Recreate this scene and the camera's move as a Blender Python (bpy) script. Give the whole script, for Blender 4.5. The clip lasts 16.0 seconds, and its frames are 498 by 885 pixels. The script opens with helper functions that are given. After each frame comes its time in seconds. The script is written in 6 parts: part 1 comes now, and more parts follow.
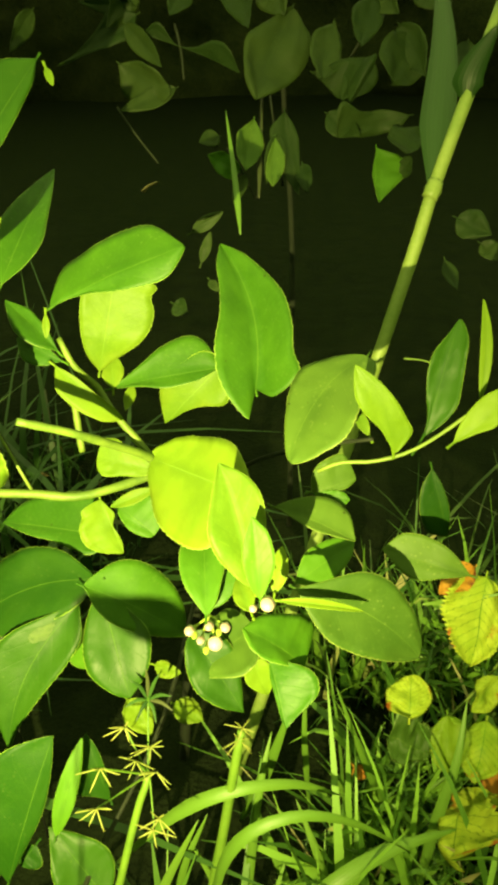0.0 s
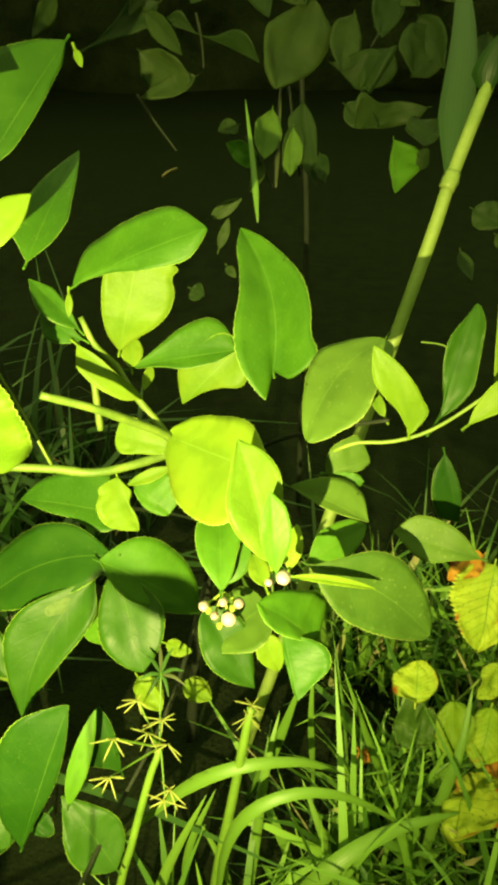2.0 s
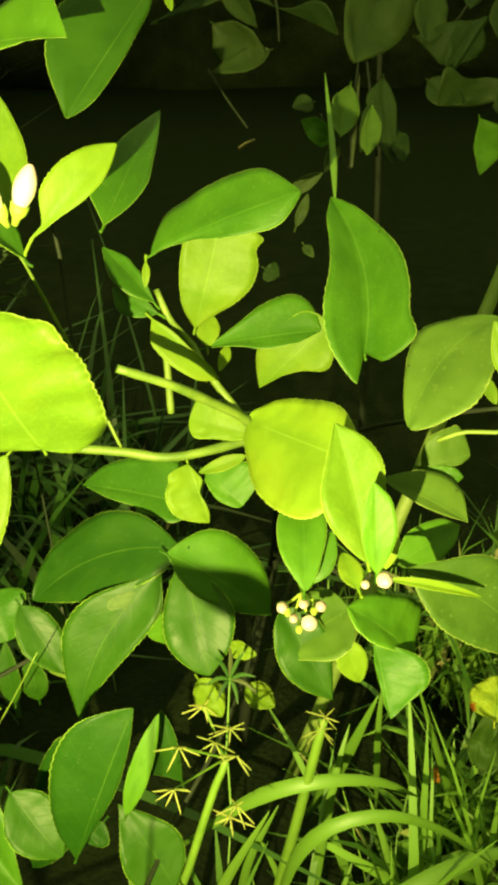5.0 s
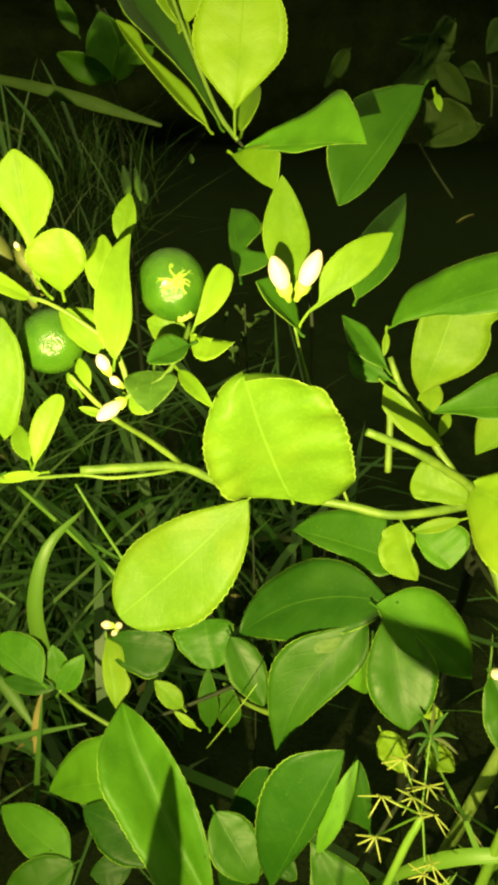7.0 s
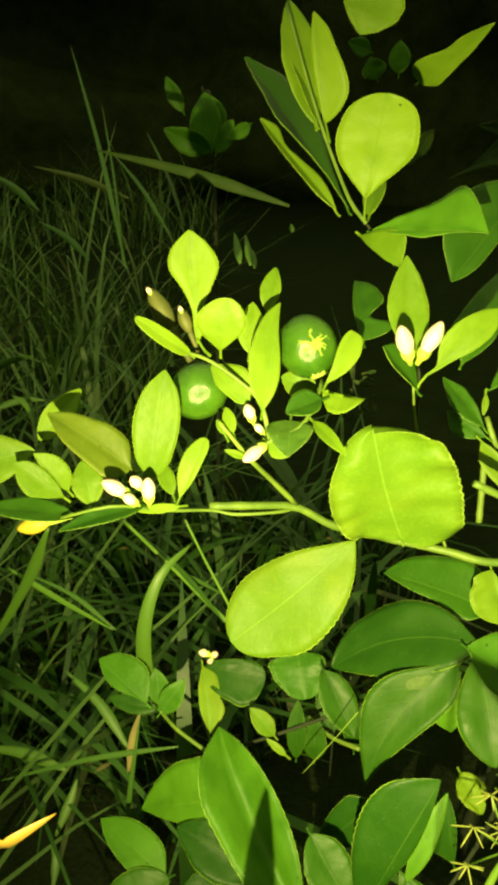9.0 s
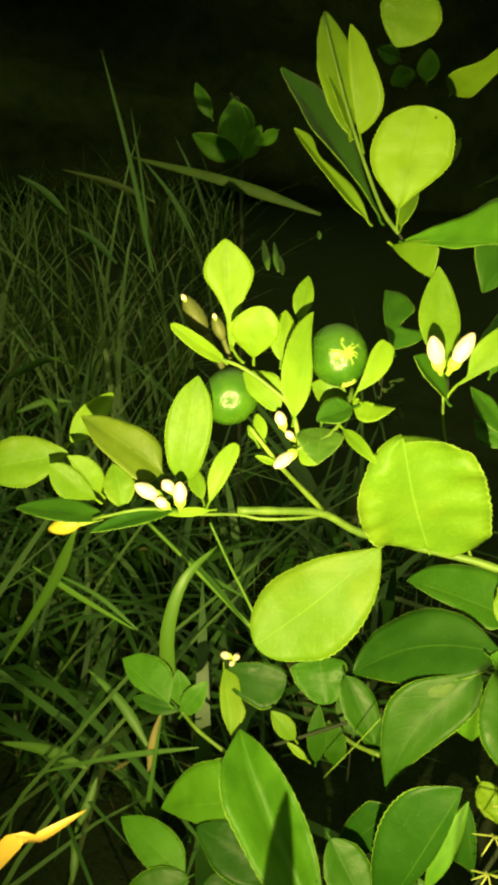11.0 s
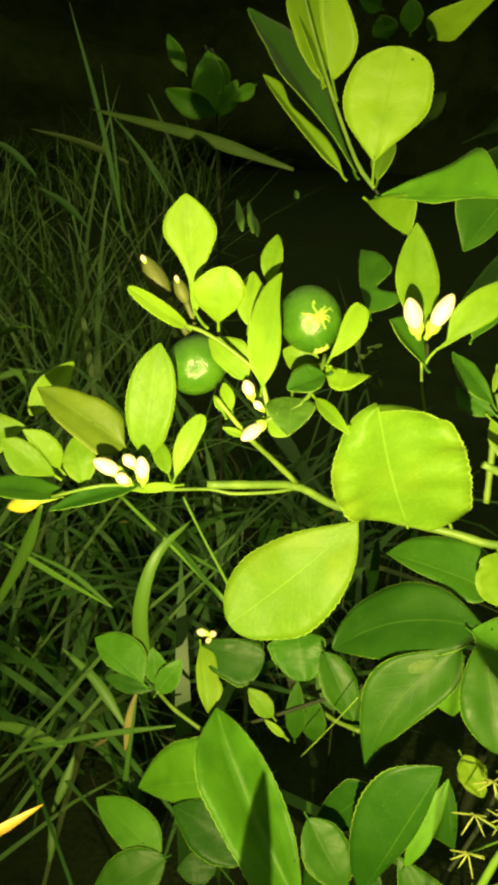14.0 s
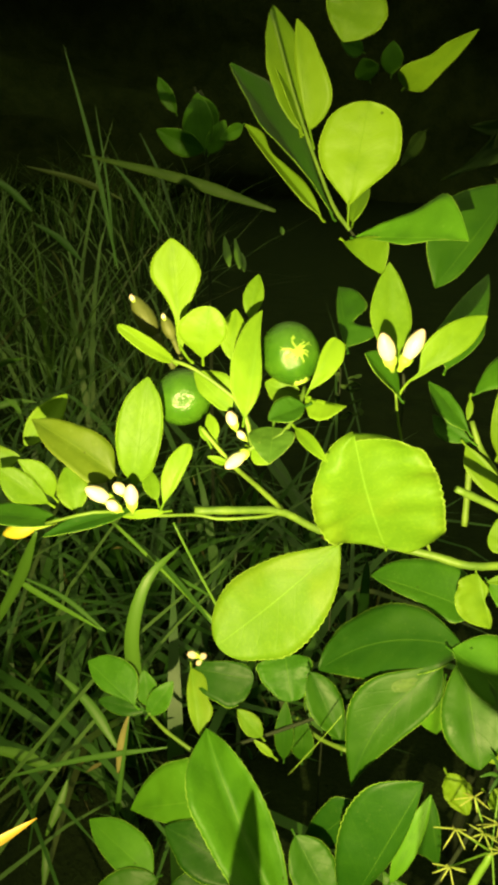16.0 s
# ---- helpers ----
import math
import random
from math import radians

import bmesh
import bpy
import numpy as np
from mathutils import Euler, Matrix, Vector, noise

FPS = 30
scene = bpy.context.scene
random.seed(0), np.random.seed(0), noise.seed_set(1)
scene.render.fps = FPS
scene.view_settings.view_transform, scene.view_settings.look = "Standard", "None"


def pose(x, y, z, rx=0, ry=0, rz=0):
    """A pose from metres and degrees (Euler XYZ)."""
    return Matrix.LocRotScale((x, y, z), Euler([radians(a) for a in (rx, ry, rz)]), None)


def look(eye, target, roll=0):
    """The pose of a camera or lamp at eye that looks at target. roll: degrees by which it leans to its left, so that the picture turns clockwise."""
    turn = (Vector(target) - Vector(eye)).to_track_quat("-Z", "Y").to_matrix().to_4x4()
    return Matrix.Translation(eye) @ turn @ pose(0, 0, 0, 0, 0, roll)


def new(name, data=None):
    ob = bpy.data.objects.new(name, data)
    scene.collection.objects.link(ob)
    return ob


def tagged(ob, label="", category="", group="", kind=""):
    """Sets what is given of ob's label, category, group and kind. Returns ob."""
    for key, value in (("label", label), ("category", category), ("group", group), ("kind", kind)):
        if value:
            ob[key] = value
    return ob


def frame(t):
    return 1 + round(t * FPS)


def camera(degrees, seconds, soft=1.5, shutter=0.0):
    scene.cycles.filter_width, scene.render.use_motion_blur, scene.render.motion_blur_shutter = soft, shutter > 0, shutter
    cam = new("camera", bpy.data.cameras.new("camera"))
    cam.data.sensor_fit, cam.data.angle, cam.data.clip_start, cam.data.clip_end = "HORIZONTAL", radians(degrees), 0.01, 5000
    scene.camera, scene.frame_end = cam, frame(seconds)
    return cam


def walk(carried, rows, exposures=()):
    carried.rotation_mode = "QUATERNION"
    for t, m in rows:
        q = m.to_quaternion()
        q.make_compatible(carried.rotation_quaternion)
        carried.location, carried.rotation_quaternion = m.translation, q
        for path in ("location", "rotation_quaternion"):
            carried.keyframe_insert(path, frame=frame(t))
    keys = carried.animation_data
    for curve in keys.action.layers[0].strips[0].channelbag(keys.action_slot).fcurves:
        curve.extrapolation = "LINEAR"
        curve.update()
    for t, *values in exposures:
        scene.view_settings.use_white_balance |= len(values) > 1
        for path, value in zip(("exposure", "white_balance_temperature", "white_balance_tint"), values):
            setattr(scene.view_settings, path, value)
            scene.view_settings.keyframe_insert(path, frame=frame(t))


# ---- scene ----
cam = camera(38.4, 16.0, soft=4.0)
PATH = [
    (0, (0.05, 0.065, 0.917), (-0.088, 1.751, -0.151), -0.7),
    (0.5, (0.05, 0.055, 0.918), (-0.077, 1.749, -0.138), -0.2),
    (1, (0.051, 0.05, 0.916), (-0.092, 1.735, -0.152), -0.2),
    (1.5, (0.048, 0.052, 0.914), (-0.105, 1.733, -0.159), -0.1),
    (2, (0.043, 0.05, 0.912), (-0.111, 1.728, -0.166), 0.2),
    (2.5, (0.041, 0.052, 0.912), (-0.118, 1.727, -0.169), 0.3),
    (3, (0.038, 0.059, 0.91), (-0.111, 1.725, -0.186), 0.7),
    (3.2, (0.038, 0.064, 0.905), (-0.104, 1.721, -0.205), 0.8),
    (5.3, (-0.01, 0.081, 0.877), (-0.342, 1.736, -0.195), -0.4),
    (5.5, (-0.022, 0.078, 0.88), (-0.415, 1.721, -0.189), -0.9),
    (6, (-0.038, 0.071, 0.887), (-0.535, 1.714, -0.14), -1.0),
    (6.5, (-0.048, 0.06, 0.896), (-0.631, 1.69, -0.106), -1.1),
    (7, (-0.057, 0.037, 0.906), (-0.686, 1.669, -0.065), -1.1),
    (7.5, (-0.066, 0.007, 0.907), (-0.706, 1.675, 0.009), -0.4),
    (8, (-0.076, -0.01, 0.92), (-0.774, 1.638, 0.027), -0.6),
    (8.5, (-0.088, -0.022, 0.923), (-0.807, 1.622, 0.04), -0.3),
    (9, (-0.093, -0.036, 0.931), (-0.842, 1.613, 0.083), 0.0),
    (9.5, (-0.097, -0.04, 0.935), (-0.878, 1.597, 0.093), 0.1),
    (9.7, (-0.099, -0.044, 0.933), (-0.891, 1.589, 0.094), 0.4),
    (12, (-0.101, -0.045, 0.938), (-0.876, 1.59, 0.085), 0.9),
    (12.5, (-0.101, -0.033, 0.93), (-0.859, 1.593, 0.046), 0.7),
    (13, (-0.098, -0.027, 0.928), (-0.851, 1.596, 0.034), 0.5),
    (13.5, (-0.1, -0.02, 0.926), (-0.848, 1.595, 0.015), 0.5),
    (14, (-0.099, -0.014, 0.925), (-0.844, 1.598, 0.005), 0.3),
    (14.5, (-0.1, -0.018, 0.927), (-0.845, 1.599, 0.015), 0.5),
    (15, (-0.094, -0.015, 0.93), (-0.838, 1.611, 0.035), 0.2),
    (15.5, (-0.09, -0.025, 0.934), (-0.837, 1.612, 0.061), 0.2),
    (16, (-0.082, -0.031, 0.939), (-0.829, 1.614, 0.081), -0.0),
]
walk(cam, [(t, look(eye, target, roll)) for t, eye, target, roll in PATH], [(0.0, 0.70), (3.0, 0.64), (5.5, 0.38), (6.5, 0.30), (8.0, 0.14), (16.0, 0.10)])

# ---- light: a hand torch held low beside the camera, and an added sky fill ----
scene.view_settings.exposure = 0.0
world = bpy.data.worlds.new("night_sky_fill")
scene.world = world
world.use_nodes = True
# yellow-green fill, raised beyond a night sky to lift darks like lens haze
world.node_tree.nodes["Background"].inputs["Color"].default_value = (0.90, 1.0, 0.30, 1)
world.node_tree.nodes["Background"].inputs["Strength"].default_value = 0.86

torch = new("torch_light", bpy.data.lights.new("torch_light", "SPOT"))
torch.data.energy = 96.0
torch.data.color = (1.0, 0.855, 0.295)
torch.data.spot_size, torch.data.spot_blend = radians(98), 1.0
torch.data.shadow_soft_size = 0.003
torch.matrix_world = look((-0.075, -0.125, 0.80), (-0.195, 0.46, 0.60))


# ---- materials ----
class Nodes:
    """A short way to write a node tree."""

    def __init__(self, name):
        self.mat = bpy.data.materials.new(name)
        self.mat.use_nodes = True
        self.tree = self.mat.node_tree
        self.out = self.tree.nodes["Material Output"]
        self.bsdf = self.tree.nodes["Principled BSDF"]

    def add(self, kind, settings=(), **inputs):
        node = self.tree.nodes.new(kind)
        for key, value in dict(settings).items():
            setattr(node, key, value)
        for key, value in inputs.items():
            self.put(node, key, value)
        return node

    def put(self, node, key, value):
        slot = node.inputs[int(key[1:]) if key[0] == "i" and key[1:].isdigit() else key.replace("_", " ")]
        if isinstance(value, bpy.types.NodeSocket):
            self.tree.links.new(value, slot)
        else:
            slot.default_value = value

    def math(self, op, a, b=0.0, c=0.0):
        return self.add("ShaderNodeMath", {"operation": op}, i0=a, i1=b, i2=c).outputs[0]

    def ramp(self, value, low, high):
        node = self.add("ShaderNodeMapRange", {"interpolation_type": "SMOOTHSTEP"}, Value=value, From_Min=low, From_Max=high)
        return node.outputs[0]

    def mix(self, fac, a, b):
        node = self.add("ShaderNodeMix", {"data_type": "RGBA"})
        for slot, value in ((0, fac), (6, a), (7, b)):
            self.put(node, "i%d" % slot, value)
        return node.outputs[2]

    def noise(self, vector, scale, detail=3.0):
        return self.add("ShaderNodeTexNoise", Vector=vector, Scale=scale, Detail=detail).outputs["Fac"]

    def bump(self, height, strength, distance):
        return self.add("ShaderNodeBump", Height=height, Strength=strength, Distance=distance).outputs["Normal"]


def leaf_material(name, dark, light, vein, rim, gloss, through_leaf, spots=0.0, burnt=None, ribs=7.0, veined=0.02, tan=0.0):
    n = Nodes(name)
    coords = n.add("ShaderNodeTexCoord")
    split = n.add("ShaderNodeSeparateXYZ", Vector=coords.outputs["UV"])
    along, across = split.outputs[0], split.outputs[1]
    off = n.math("ABSOLUTE", n.math("SUBTRACT", across, 0.5))
    chance = n.add("ShaderNodeObjectInfo").outputs["Random"]
    place = n.add("ShaderNodeVectorMath", {"operation": "ADD"}, i0=coords.outputs["Object"], i1=chance).outputs[0]
    broad, fine = n.noise(place, 38.0, 4.0), n.noise(place, 420.0, 3.0)
    tone = n.math("ADD", n.math("MULTIPLY", broad, 0.7), n.math("MULTIPLY", chance, 0.7))
    colour = n.mix(n.ramp(tone, 0.24, 1.14), dark, light)
    flecks = n.add("ShaderNodeTexVoronoi", Vector=place, Scale=75.0)
    rare = n.math("GREATER_THAN", n.add("ShaderNodeSeparateColor", Color=flecks.outputs["Color"]).outputs[0], 0.86)
    hole = n.math("MULTIPLY", rare, n.math("SUBTRACT", 1.0, n.ramp(flecks.outputs["Distance"], 0.05, 0.10)))
    colour = n.mix(n.math("MULTIPLY", hole, 0.8), colour, (0.012, 0.012, 0.003, 1))
    colour = n.mix(n.math("MULTIPLY", n.ramp(fine, 0.46, 0.72), 0.22), colour, light)
    heart = n.math("MULTIPLY", n.math("SUBTRACT", 1.0, n.ramp(off, 0.02, 0.22)), n.ramp(n.noise(place, 60.0, 3.0), 0.35, 0.65))
    colour = n.mix(n.math("MULTIPLY", heart, 0.45), colour, dark)
    # side veins run forward from the midrib
    wave = n.math("FRACT", n.math("SUBTRACT", n.math("MULTIPLY", along, ribs), n.math("MULTIPLY", off, ribs * 0.55)))
    wobble = n.math("ABSOLUTE", n.math("SUBTRACT", n.math("ADD", wave, n.math("MULTIPLY", broad, 0.12)), 0.56))
    side_vein = n.math("SUBTRACT", 1.0, n.ramp(wobble, 0.0, 0.06))
    mid_vein = n.math("MULTIPLY", n.math("SUBTRACT", 1.0, n.ramp(off, 0.003, 0.013)), n.math("ADD", 0.45, broad))
    edge = n.math("MULTIPLY", n.ramp(off, 0.484, 0.497), n.ramp(n.noise(place, 160.0), 0.25, 0.55))
    colour = n.mix(n.math("MULTIPLY", side_vein, veined), colour, vein)
    colour = n.mix(n.math("MULTIPLY", mid_vein, max(0.20, veined)), colour, vein)
    colour = n.mix(n.math("MULTIPLY", edge, 0.7), colour, rim)
    if spots:
        dots = n.add("ShaderNodeTexVoronoi", Vector=place, Scale=250.0).outputs["Distance"]
        patch = n.ramp(n.noise(place, 55.0), 0.44, 0.70)
        dot = n.math("MULTIPLY", n.math("SUBTRACT", 1.0, n.ramp(dots, 0.06, 0.34)), patch)
        colour = n.mix(n.math("MULTIPLY", dot, spots * 0.34), colour, (0.24, 0.32, 0.08, 1))
    if tan:
        tint = n.ramp(n.math("ADD", n.math("MULTIPLY", off, 0.5), n.noise(place, 24.0, 4.0)), 0.58, 0.86)
        colour = n.mix(n.math("MULTIPLY", tint, tan), colour, (0.16, 0.17, 0.012, 1))
    if burnt:
        scorch = n.ramp(n.math("ADD", n.math("MULTIPLY", off, 0.45), n.noise(place, 34.0, 5.0)), 0.76, 0.86)
        colour = n.mix(scorch, colour, burnt)
    height = n.math("ADD", n.math("MULTIPLY", n.math("ADD", n.math("MULTIPLY", side_vein, 0.5), mid_vein), -0.6), n.math("MULTIPLY", n.noise(place, 130.0), 1.2))
    normal = n.bump(height, 0.28, 0.0008)
    n.put(n.bsdf, "Base Color", colour)
    n.put(n.bsdf, "Roughness", n.math("ADD", gloss, n.math("MULTIPLY", broad, 0.16)))
    n.put(n.bsdf, "Specular IOR Level", 0.14)
    n.put(n.bsdf, "Normal", normal)
    glow = n.add("ShaderNodeBsdfTranslucent", Color=n.mix(0.5, colour, (0.30, 0.45, 0.03, 1)))
    both = n.add("ShaderNodeMixShader", Fac=through_leaf, i1=n.bsdf.outputs[0], i2=glow.outputs[0])
    n.put(n.out, "Surface", both.outputs[0])
    return n.mat


def plain_material(name, dark, light, scale, rough, bump_depth, fine_scale=0.0, specular=0.35):
    n = Nodes(name)
    place = n.add("ShaderNodeTexCoord").outputs["Object"]
    chance = n.add("ShaderNodeObjectInfo").outputs["Random"]
    broad, fine = n.noise(place, scale, 5.0), n.noise(place, fine_scale or scale * 9, 3.0)
    tone = n.math("ADD", n.math("MULTIPLY", broad, 0.9), n.math("ADD", n.math("MULTIPLY", fine, 0.35), n.math("MULTIPLY", chance, 0.3)))
    n.put(n.bsdf, "Base Color", n.mix(n.ramp(tone, 0.4, 1.1), dark, light))
    n.put(n.bsdf, "Roughness", rough)
    n.put(n.bsdf, "Specular IOR Level", specular)
    n.put(n.bsdf, "Normal", n.bump(n.math("ADD", broad, fine), 0.5, bump_depth))
    return n.mat


def blade_material(name, dark, light, dry):
    """Grass: each blade its own green, some of them dry, with lengthwise ribs."""
    n = Nodes(name)
    coords = n.add("ShaderNodeTexCoord")
    split = n.add("ShaderNodeSeparateXYZ", Vector=coords.outputs["UV"])
    chance = n.math("FRACT", n.math("ADD", n.add("ShaderNodeNewGeometry").outputs["Random Per Island"], n.add("ShaderNodeObjectInfo").outputs["Random"]))
    colour = n.mix(chance, dark, light)
    colour = n.mix(n.ramp(chance, 0.93, 0.97), colour, dry)
    ribs = n.math("SINE", n.math("MULTIPLY", split.outputs[1], 44.0))
    colour = n.mix(n.math("MULTIPLY", n.ramp(ribs, 0.2, 1.0), 0.12), colour, light)
    n.put(n.bsdf, "Base Color", colour)
    n.put(n.bsdf, "Roughness", 0.5)
    n.put(n.bsdf, "Normal", n.bump(ribs, 0.15, 0.0005))
    glow = n.add("ShaderNodeBsdfTranslucent", Color=colour)
    both = n.add("ShaderNodeMixShader", Fac=0.25, i1=n.bsdf.outputs[0], i2=glow.outputs[0])
    n.put(n.out, "Surface", both.outputs[0])
    return n.mat


def fruit_material():
    n = Nodes("lime_peel")
    place = n.add("ShaderNodeTexCoord").outputs["Object"]
    pores = n.add("ShaderNodeTexVoronoi", Vector=place, Scale=950.0).outputs["Distance"]
    broad = n.noise(place, 45.0, 4.0)
    n.put(n.bsdf, "Base Color", n.mix(n.ramp(broad, 0.3, 0.75), (0.020, 0.068, 0.004, 1), (0.046, 0.118, 0.007, 1)))
    n.put(n.bsdf, "Roughness", 0.24)
    n.put(n.bsdf, "Specular IOR Level", 0.5)
    n.put(n.bsdf, "Normal", n.bump(n.math("ADD", pores, broad), 0.45, 0.0008))
    return n.mat


def petal_material():
    n = Nodes("petal")
    coords = n.add("ShaderNodeTexCoord")
    along = n.add("ShaderNodeSeparateXYZ", Vector=coords.outputs["UV"]).outputs[0]
    grain = n.noise(coords.outputs["Object"], 300.0)
    broad = n.noise(coords.outputs["Object"], 190.0)
    blush = n.ramp(n.math("ADD", along, n.math("MULTIPLY", broad, 0.7)), 0.65, 1.25)
    n.put(n.bsdf, "Base Color", n.mix(blush, (0.60, 0.58, 0.42, 1), (0.52, 0.38, 0.34, 1)))
    n.put(n.bsdf, "Roughness", 0.45)
    n.put(n.bsdf, "Subsurface Weight", 0.15)
    n.put(n.bsdf, "Subsurface Radius", (0.004, 0.003, 0.002))
    n.put(n.bsdf, "Normal", n.bump(grain, 0.3, 0.0004))
    return n.mat


OLD = leaf_material("leaf_mature", (0.020, 0.072, 0.003, 1), (0.050, 0.138, 0.006, 1), (0.14, 0.26, 0.03, 1), (0.22, 0.34, 0.06, 1), 0.42, 0.12, spots=0.3)
MID = leaf_material("leaf_green", (0.062, 0.132, 0.006, 1), (0.124, 0.216, 0.010, 1), (0.20, 0.36, 0.05, 1), (0.26, 0.40, 0.06, 1), 0.44, 0.18, spots=0.15, tan=0.16)
# deep green, darkened further to hold the shade on inner and lower leaves
DEEP = leaf_material("leaf_deep_shaded", (0.008, 0.038, 0.002, 1), (0.020, 0.064, 0.003, 1), (0.10, 0.20, 0.02, 1), (0.20, 0.32, 0.04, 1), 0.40, 0.12, spots=0.2)
YOUNG = leaf_material("leaf_young", (0.066, 0.138, 0.005, 1), (0.130, 0.226, 0.010, 1), (0.07, 0.15, 0.010, 1), (0.32, 0.48, 0.06, 1), 0.42, 0.26)
FADED = leaf_material("leaf_fading", (0.12, 0.24, 0.010, 1), (0.34, 0.42, 0.035, 1), (0.03, 0.11, 0.008, 1), (0.22, 0.22, 0.02, 1), 0.5, 0.2, burnt=(0.28, 0.08, 0.012, 1), ribs=10.0, veined=0.85)
# darkened leaf copy: the weak light far from the torch is in its colour
DIM = leaf_material("leaf_dimmed", (0.009, 0.024, 0.0035, 1), (0.024, 0.045, 0.008, 1), (0.04, 0.070, 0.012, 1), (0.035, 0.065, 0.012, 1), 0.5, 0.12, spots=0.3)
WORN = leaf_material("leaf_worn", (0.026, 0.066, 0.007, 1), (0.056, 0.112, 0.013, 1), (0.13, 0.22, 0.03, 1), (0.22, 0.30, 0.06, 1), 0.45, 0.12, spots=0.7)
BLOTCH = plain_material("leaf_blotch", (0.016, 0.048, 0.005, 1), (0.045, 0.085, 0.014, 1), 260.0, 0.6, 0.001)
# olive green, darkened to hold the grazing light on one turned leaf
OLIVE = leaf_material("leaf_olive_dim", (0.038, 0.072, 0.005, 1), (0.080, 0.115, 0.008, 1), (0.18, 0.25, 0.03, 1), (0.22, 0.26, 0.03, 1), 0.45, 0.15, spots=0.4)
RUSTY = leaf_material("leaf_rusty", (0.22, 0.08, 0.010, 1), (0.34, 0.18, 0.02, 1), (0.20, 0.14, 0.03, 1), (0.30, 0.10, 0.02, 1), 0.55, 0.15, burnt=(0.10, 0.03, 0.01, 1))
BARK = plain_material("twig_bark", (0.050, 0.100, 0.010, 1), (0.120, 0.190, 0.022, 1), 60.0, 0.55, 0.0006)
# near-black bark: the shadow that hides trunk and branches is in the colour
WOOD = plain_material("bark_in_shade", (0.006, 0.012, 0.003, 1), (0.014, 0.022, 0.006, 1), 50.0, 0.8, 0.003)
REED = plain_material("reed_stalk", (0.12, 0.20, 0.03, 1), (0.22, 0.30, 0.07, 1), 25.0, 0.5, 0.001)
SEDGE = plain_material("sedge_stem", (0.045, 0.115, 0.010, 1), (0.10, 0.19, 0.018, 1), 40.0, 0.45, 0.001)
STRAW = plain_material("straw", (0.07, 0.065, 0.02, 1), (0.14, 0.12, 0.04, 1), 60.0, 0.7, 0.001)
SPIKE = plain_material("sedge_spikelet", (0.11, 0.15, 0.02, 1), (0.22, 0.24, 0.05, 1), 90.0, 0.6, 0.001)
HUSK = plain_material("bud_husk", (0.035, 0.045, 0.008, 1), (0.075, 0.085, 0.018, 1), 90.0, 0.6, 0.001)
AMBER = plain_material("withered_style", (0.28, 0.25, 0.015, 1), (0.42, 0.33, 0.03, 1), 80.0, 0.5, 0.001)
CALYX = plain_material("calyx", (0.20, 0.33, 0.03, 1), (0.32, 0.44, 0.06, 1), 90.0, 0.5, 0.001)
SCAR = plain_material("peel_scar", (0.08, 0.17, 0.012, 1), (0.20, 0.28, 0.03, 1), 190.0, 0.5, 0.001)
# far darker than real soil: the shade behind the shrub is in the colour
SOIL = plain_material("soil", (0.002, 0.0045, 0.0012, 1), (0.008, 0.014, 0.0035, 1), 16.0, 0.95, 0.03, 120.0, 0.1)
# the dark of the night is put into this added backdrop's colour
BACKDROP = plain_material("backdrop_dark", (0.010, 0.015, 0.0045, 1), (0.028, 0.038, 0.012, 1), 5.0, 0.9, 0.05, 30.0, 0.1)
GRASS = blade_material("grass_green", (0.009, 0.040, 0.004, 1), (0.034, 0.098, 0.009, 1), (0.045, 0.060, 0.016, 1))
PALE_GRASS = blade_material("grass_pale", (0.030, 0.070, 0.012, 1), (0.075, 0.140, 0.028, 1), (0.10, 0.11, 0.05, 1))
TUSSOCK = blade_material("grass_fresh", (0.022, 0.085, 0.007, 1), (0.20, 0.40, 0.038, 1), (0.36, 0.34, 0.14, 1))
DULL = blade_material("grass_dull", (0.028, 0.085, 0.007, 1), (0.060, 0.135, 0.012, 1), (0.060, 0.135, 0.012, 1))
BLADE = blade_material("grass_bright", (0.075, 0.18, 0.014, 1), (0.13, 0.26, 0.026, 1), (0.13, 0.26, 0.026, 1))
DRY = blade_material("grass_dry", (0.13, 0.095, 0.010, 1), (0.19, 0.135, 0.015, 1), (0.40, 0.25, 0.04, 1))
LIME, PETAL = fruit_material(), petal_material()


# ---- builders ----
def mesh_object(name, verts, faces, material, parent=None, uvs=None, label=""):
    data = bpy.data.meshes.new(name)
    data.from_pydata([tuple(v) for v in verts], [], faces)
    data.materials.append(material)
    data.polygons.foreach_set("use_smooth", [True] * len(data.polygons))
    if uvs is not None:
        layer = data.uv_layers.new(name="UVMap")
        index = np.empty(len(data.loops), dtype=np.int32)
        data.loops.foreach_get("vertex_index", index)
        layer.data.foreach_set("uv", np.asarray(uvs, dtype=np.float32)[index].ravel())
    data.update()
    ob = new(name, data)
    if parent:
        ob.parent = parent
        ob.matrix_parent_inverse = parent.matrix_world.inverted()
    if label:
        ob["label"] = label
    return ob


def thing(name, place, label, category, group=""):
    ob = new(name)
    ob.empty_display_size = 0.05
    ob.matrix_world = Matrix.Translation(place)
    return tagged(ob, label, category, group)


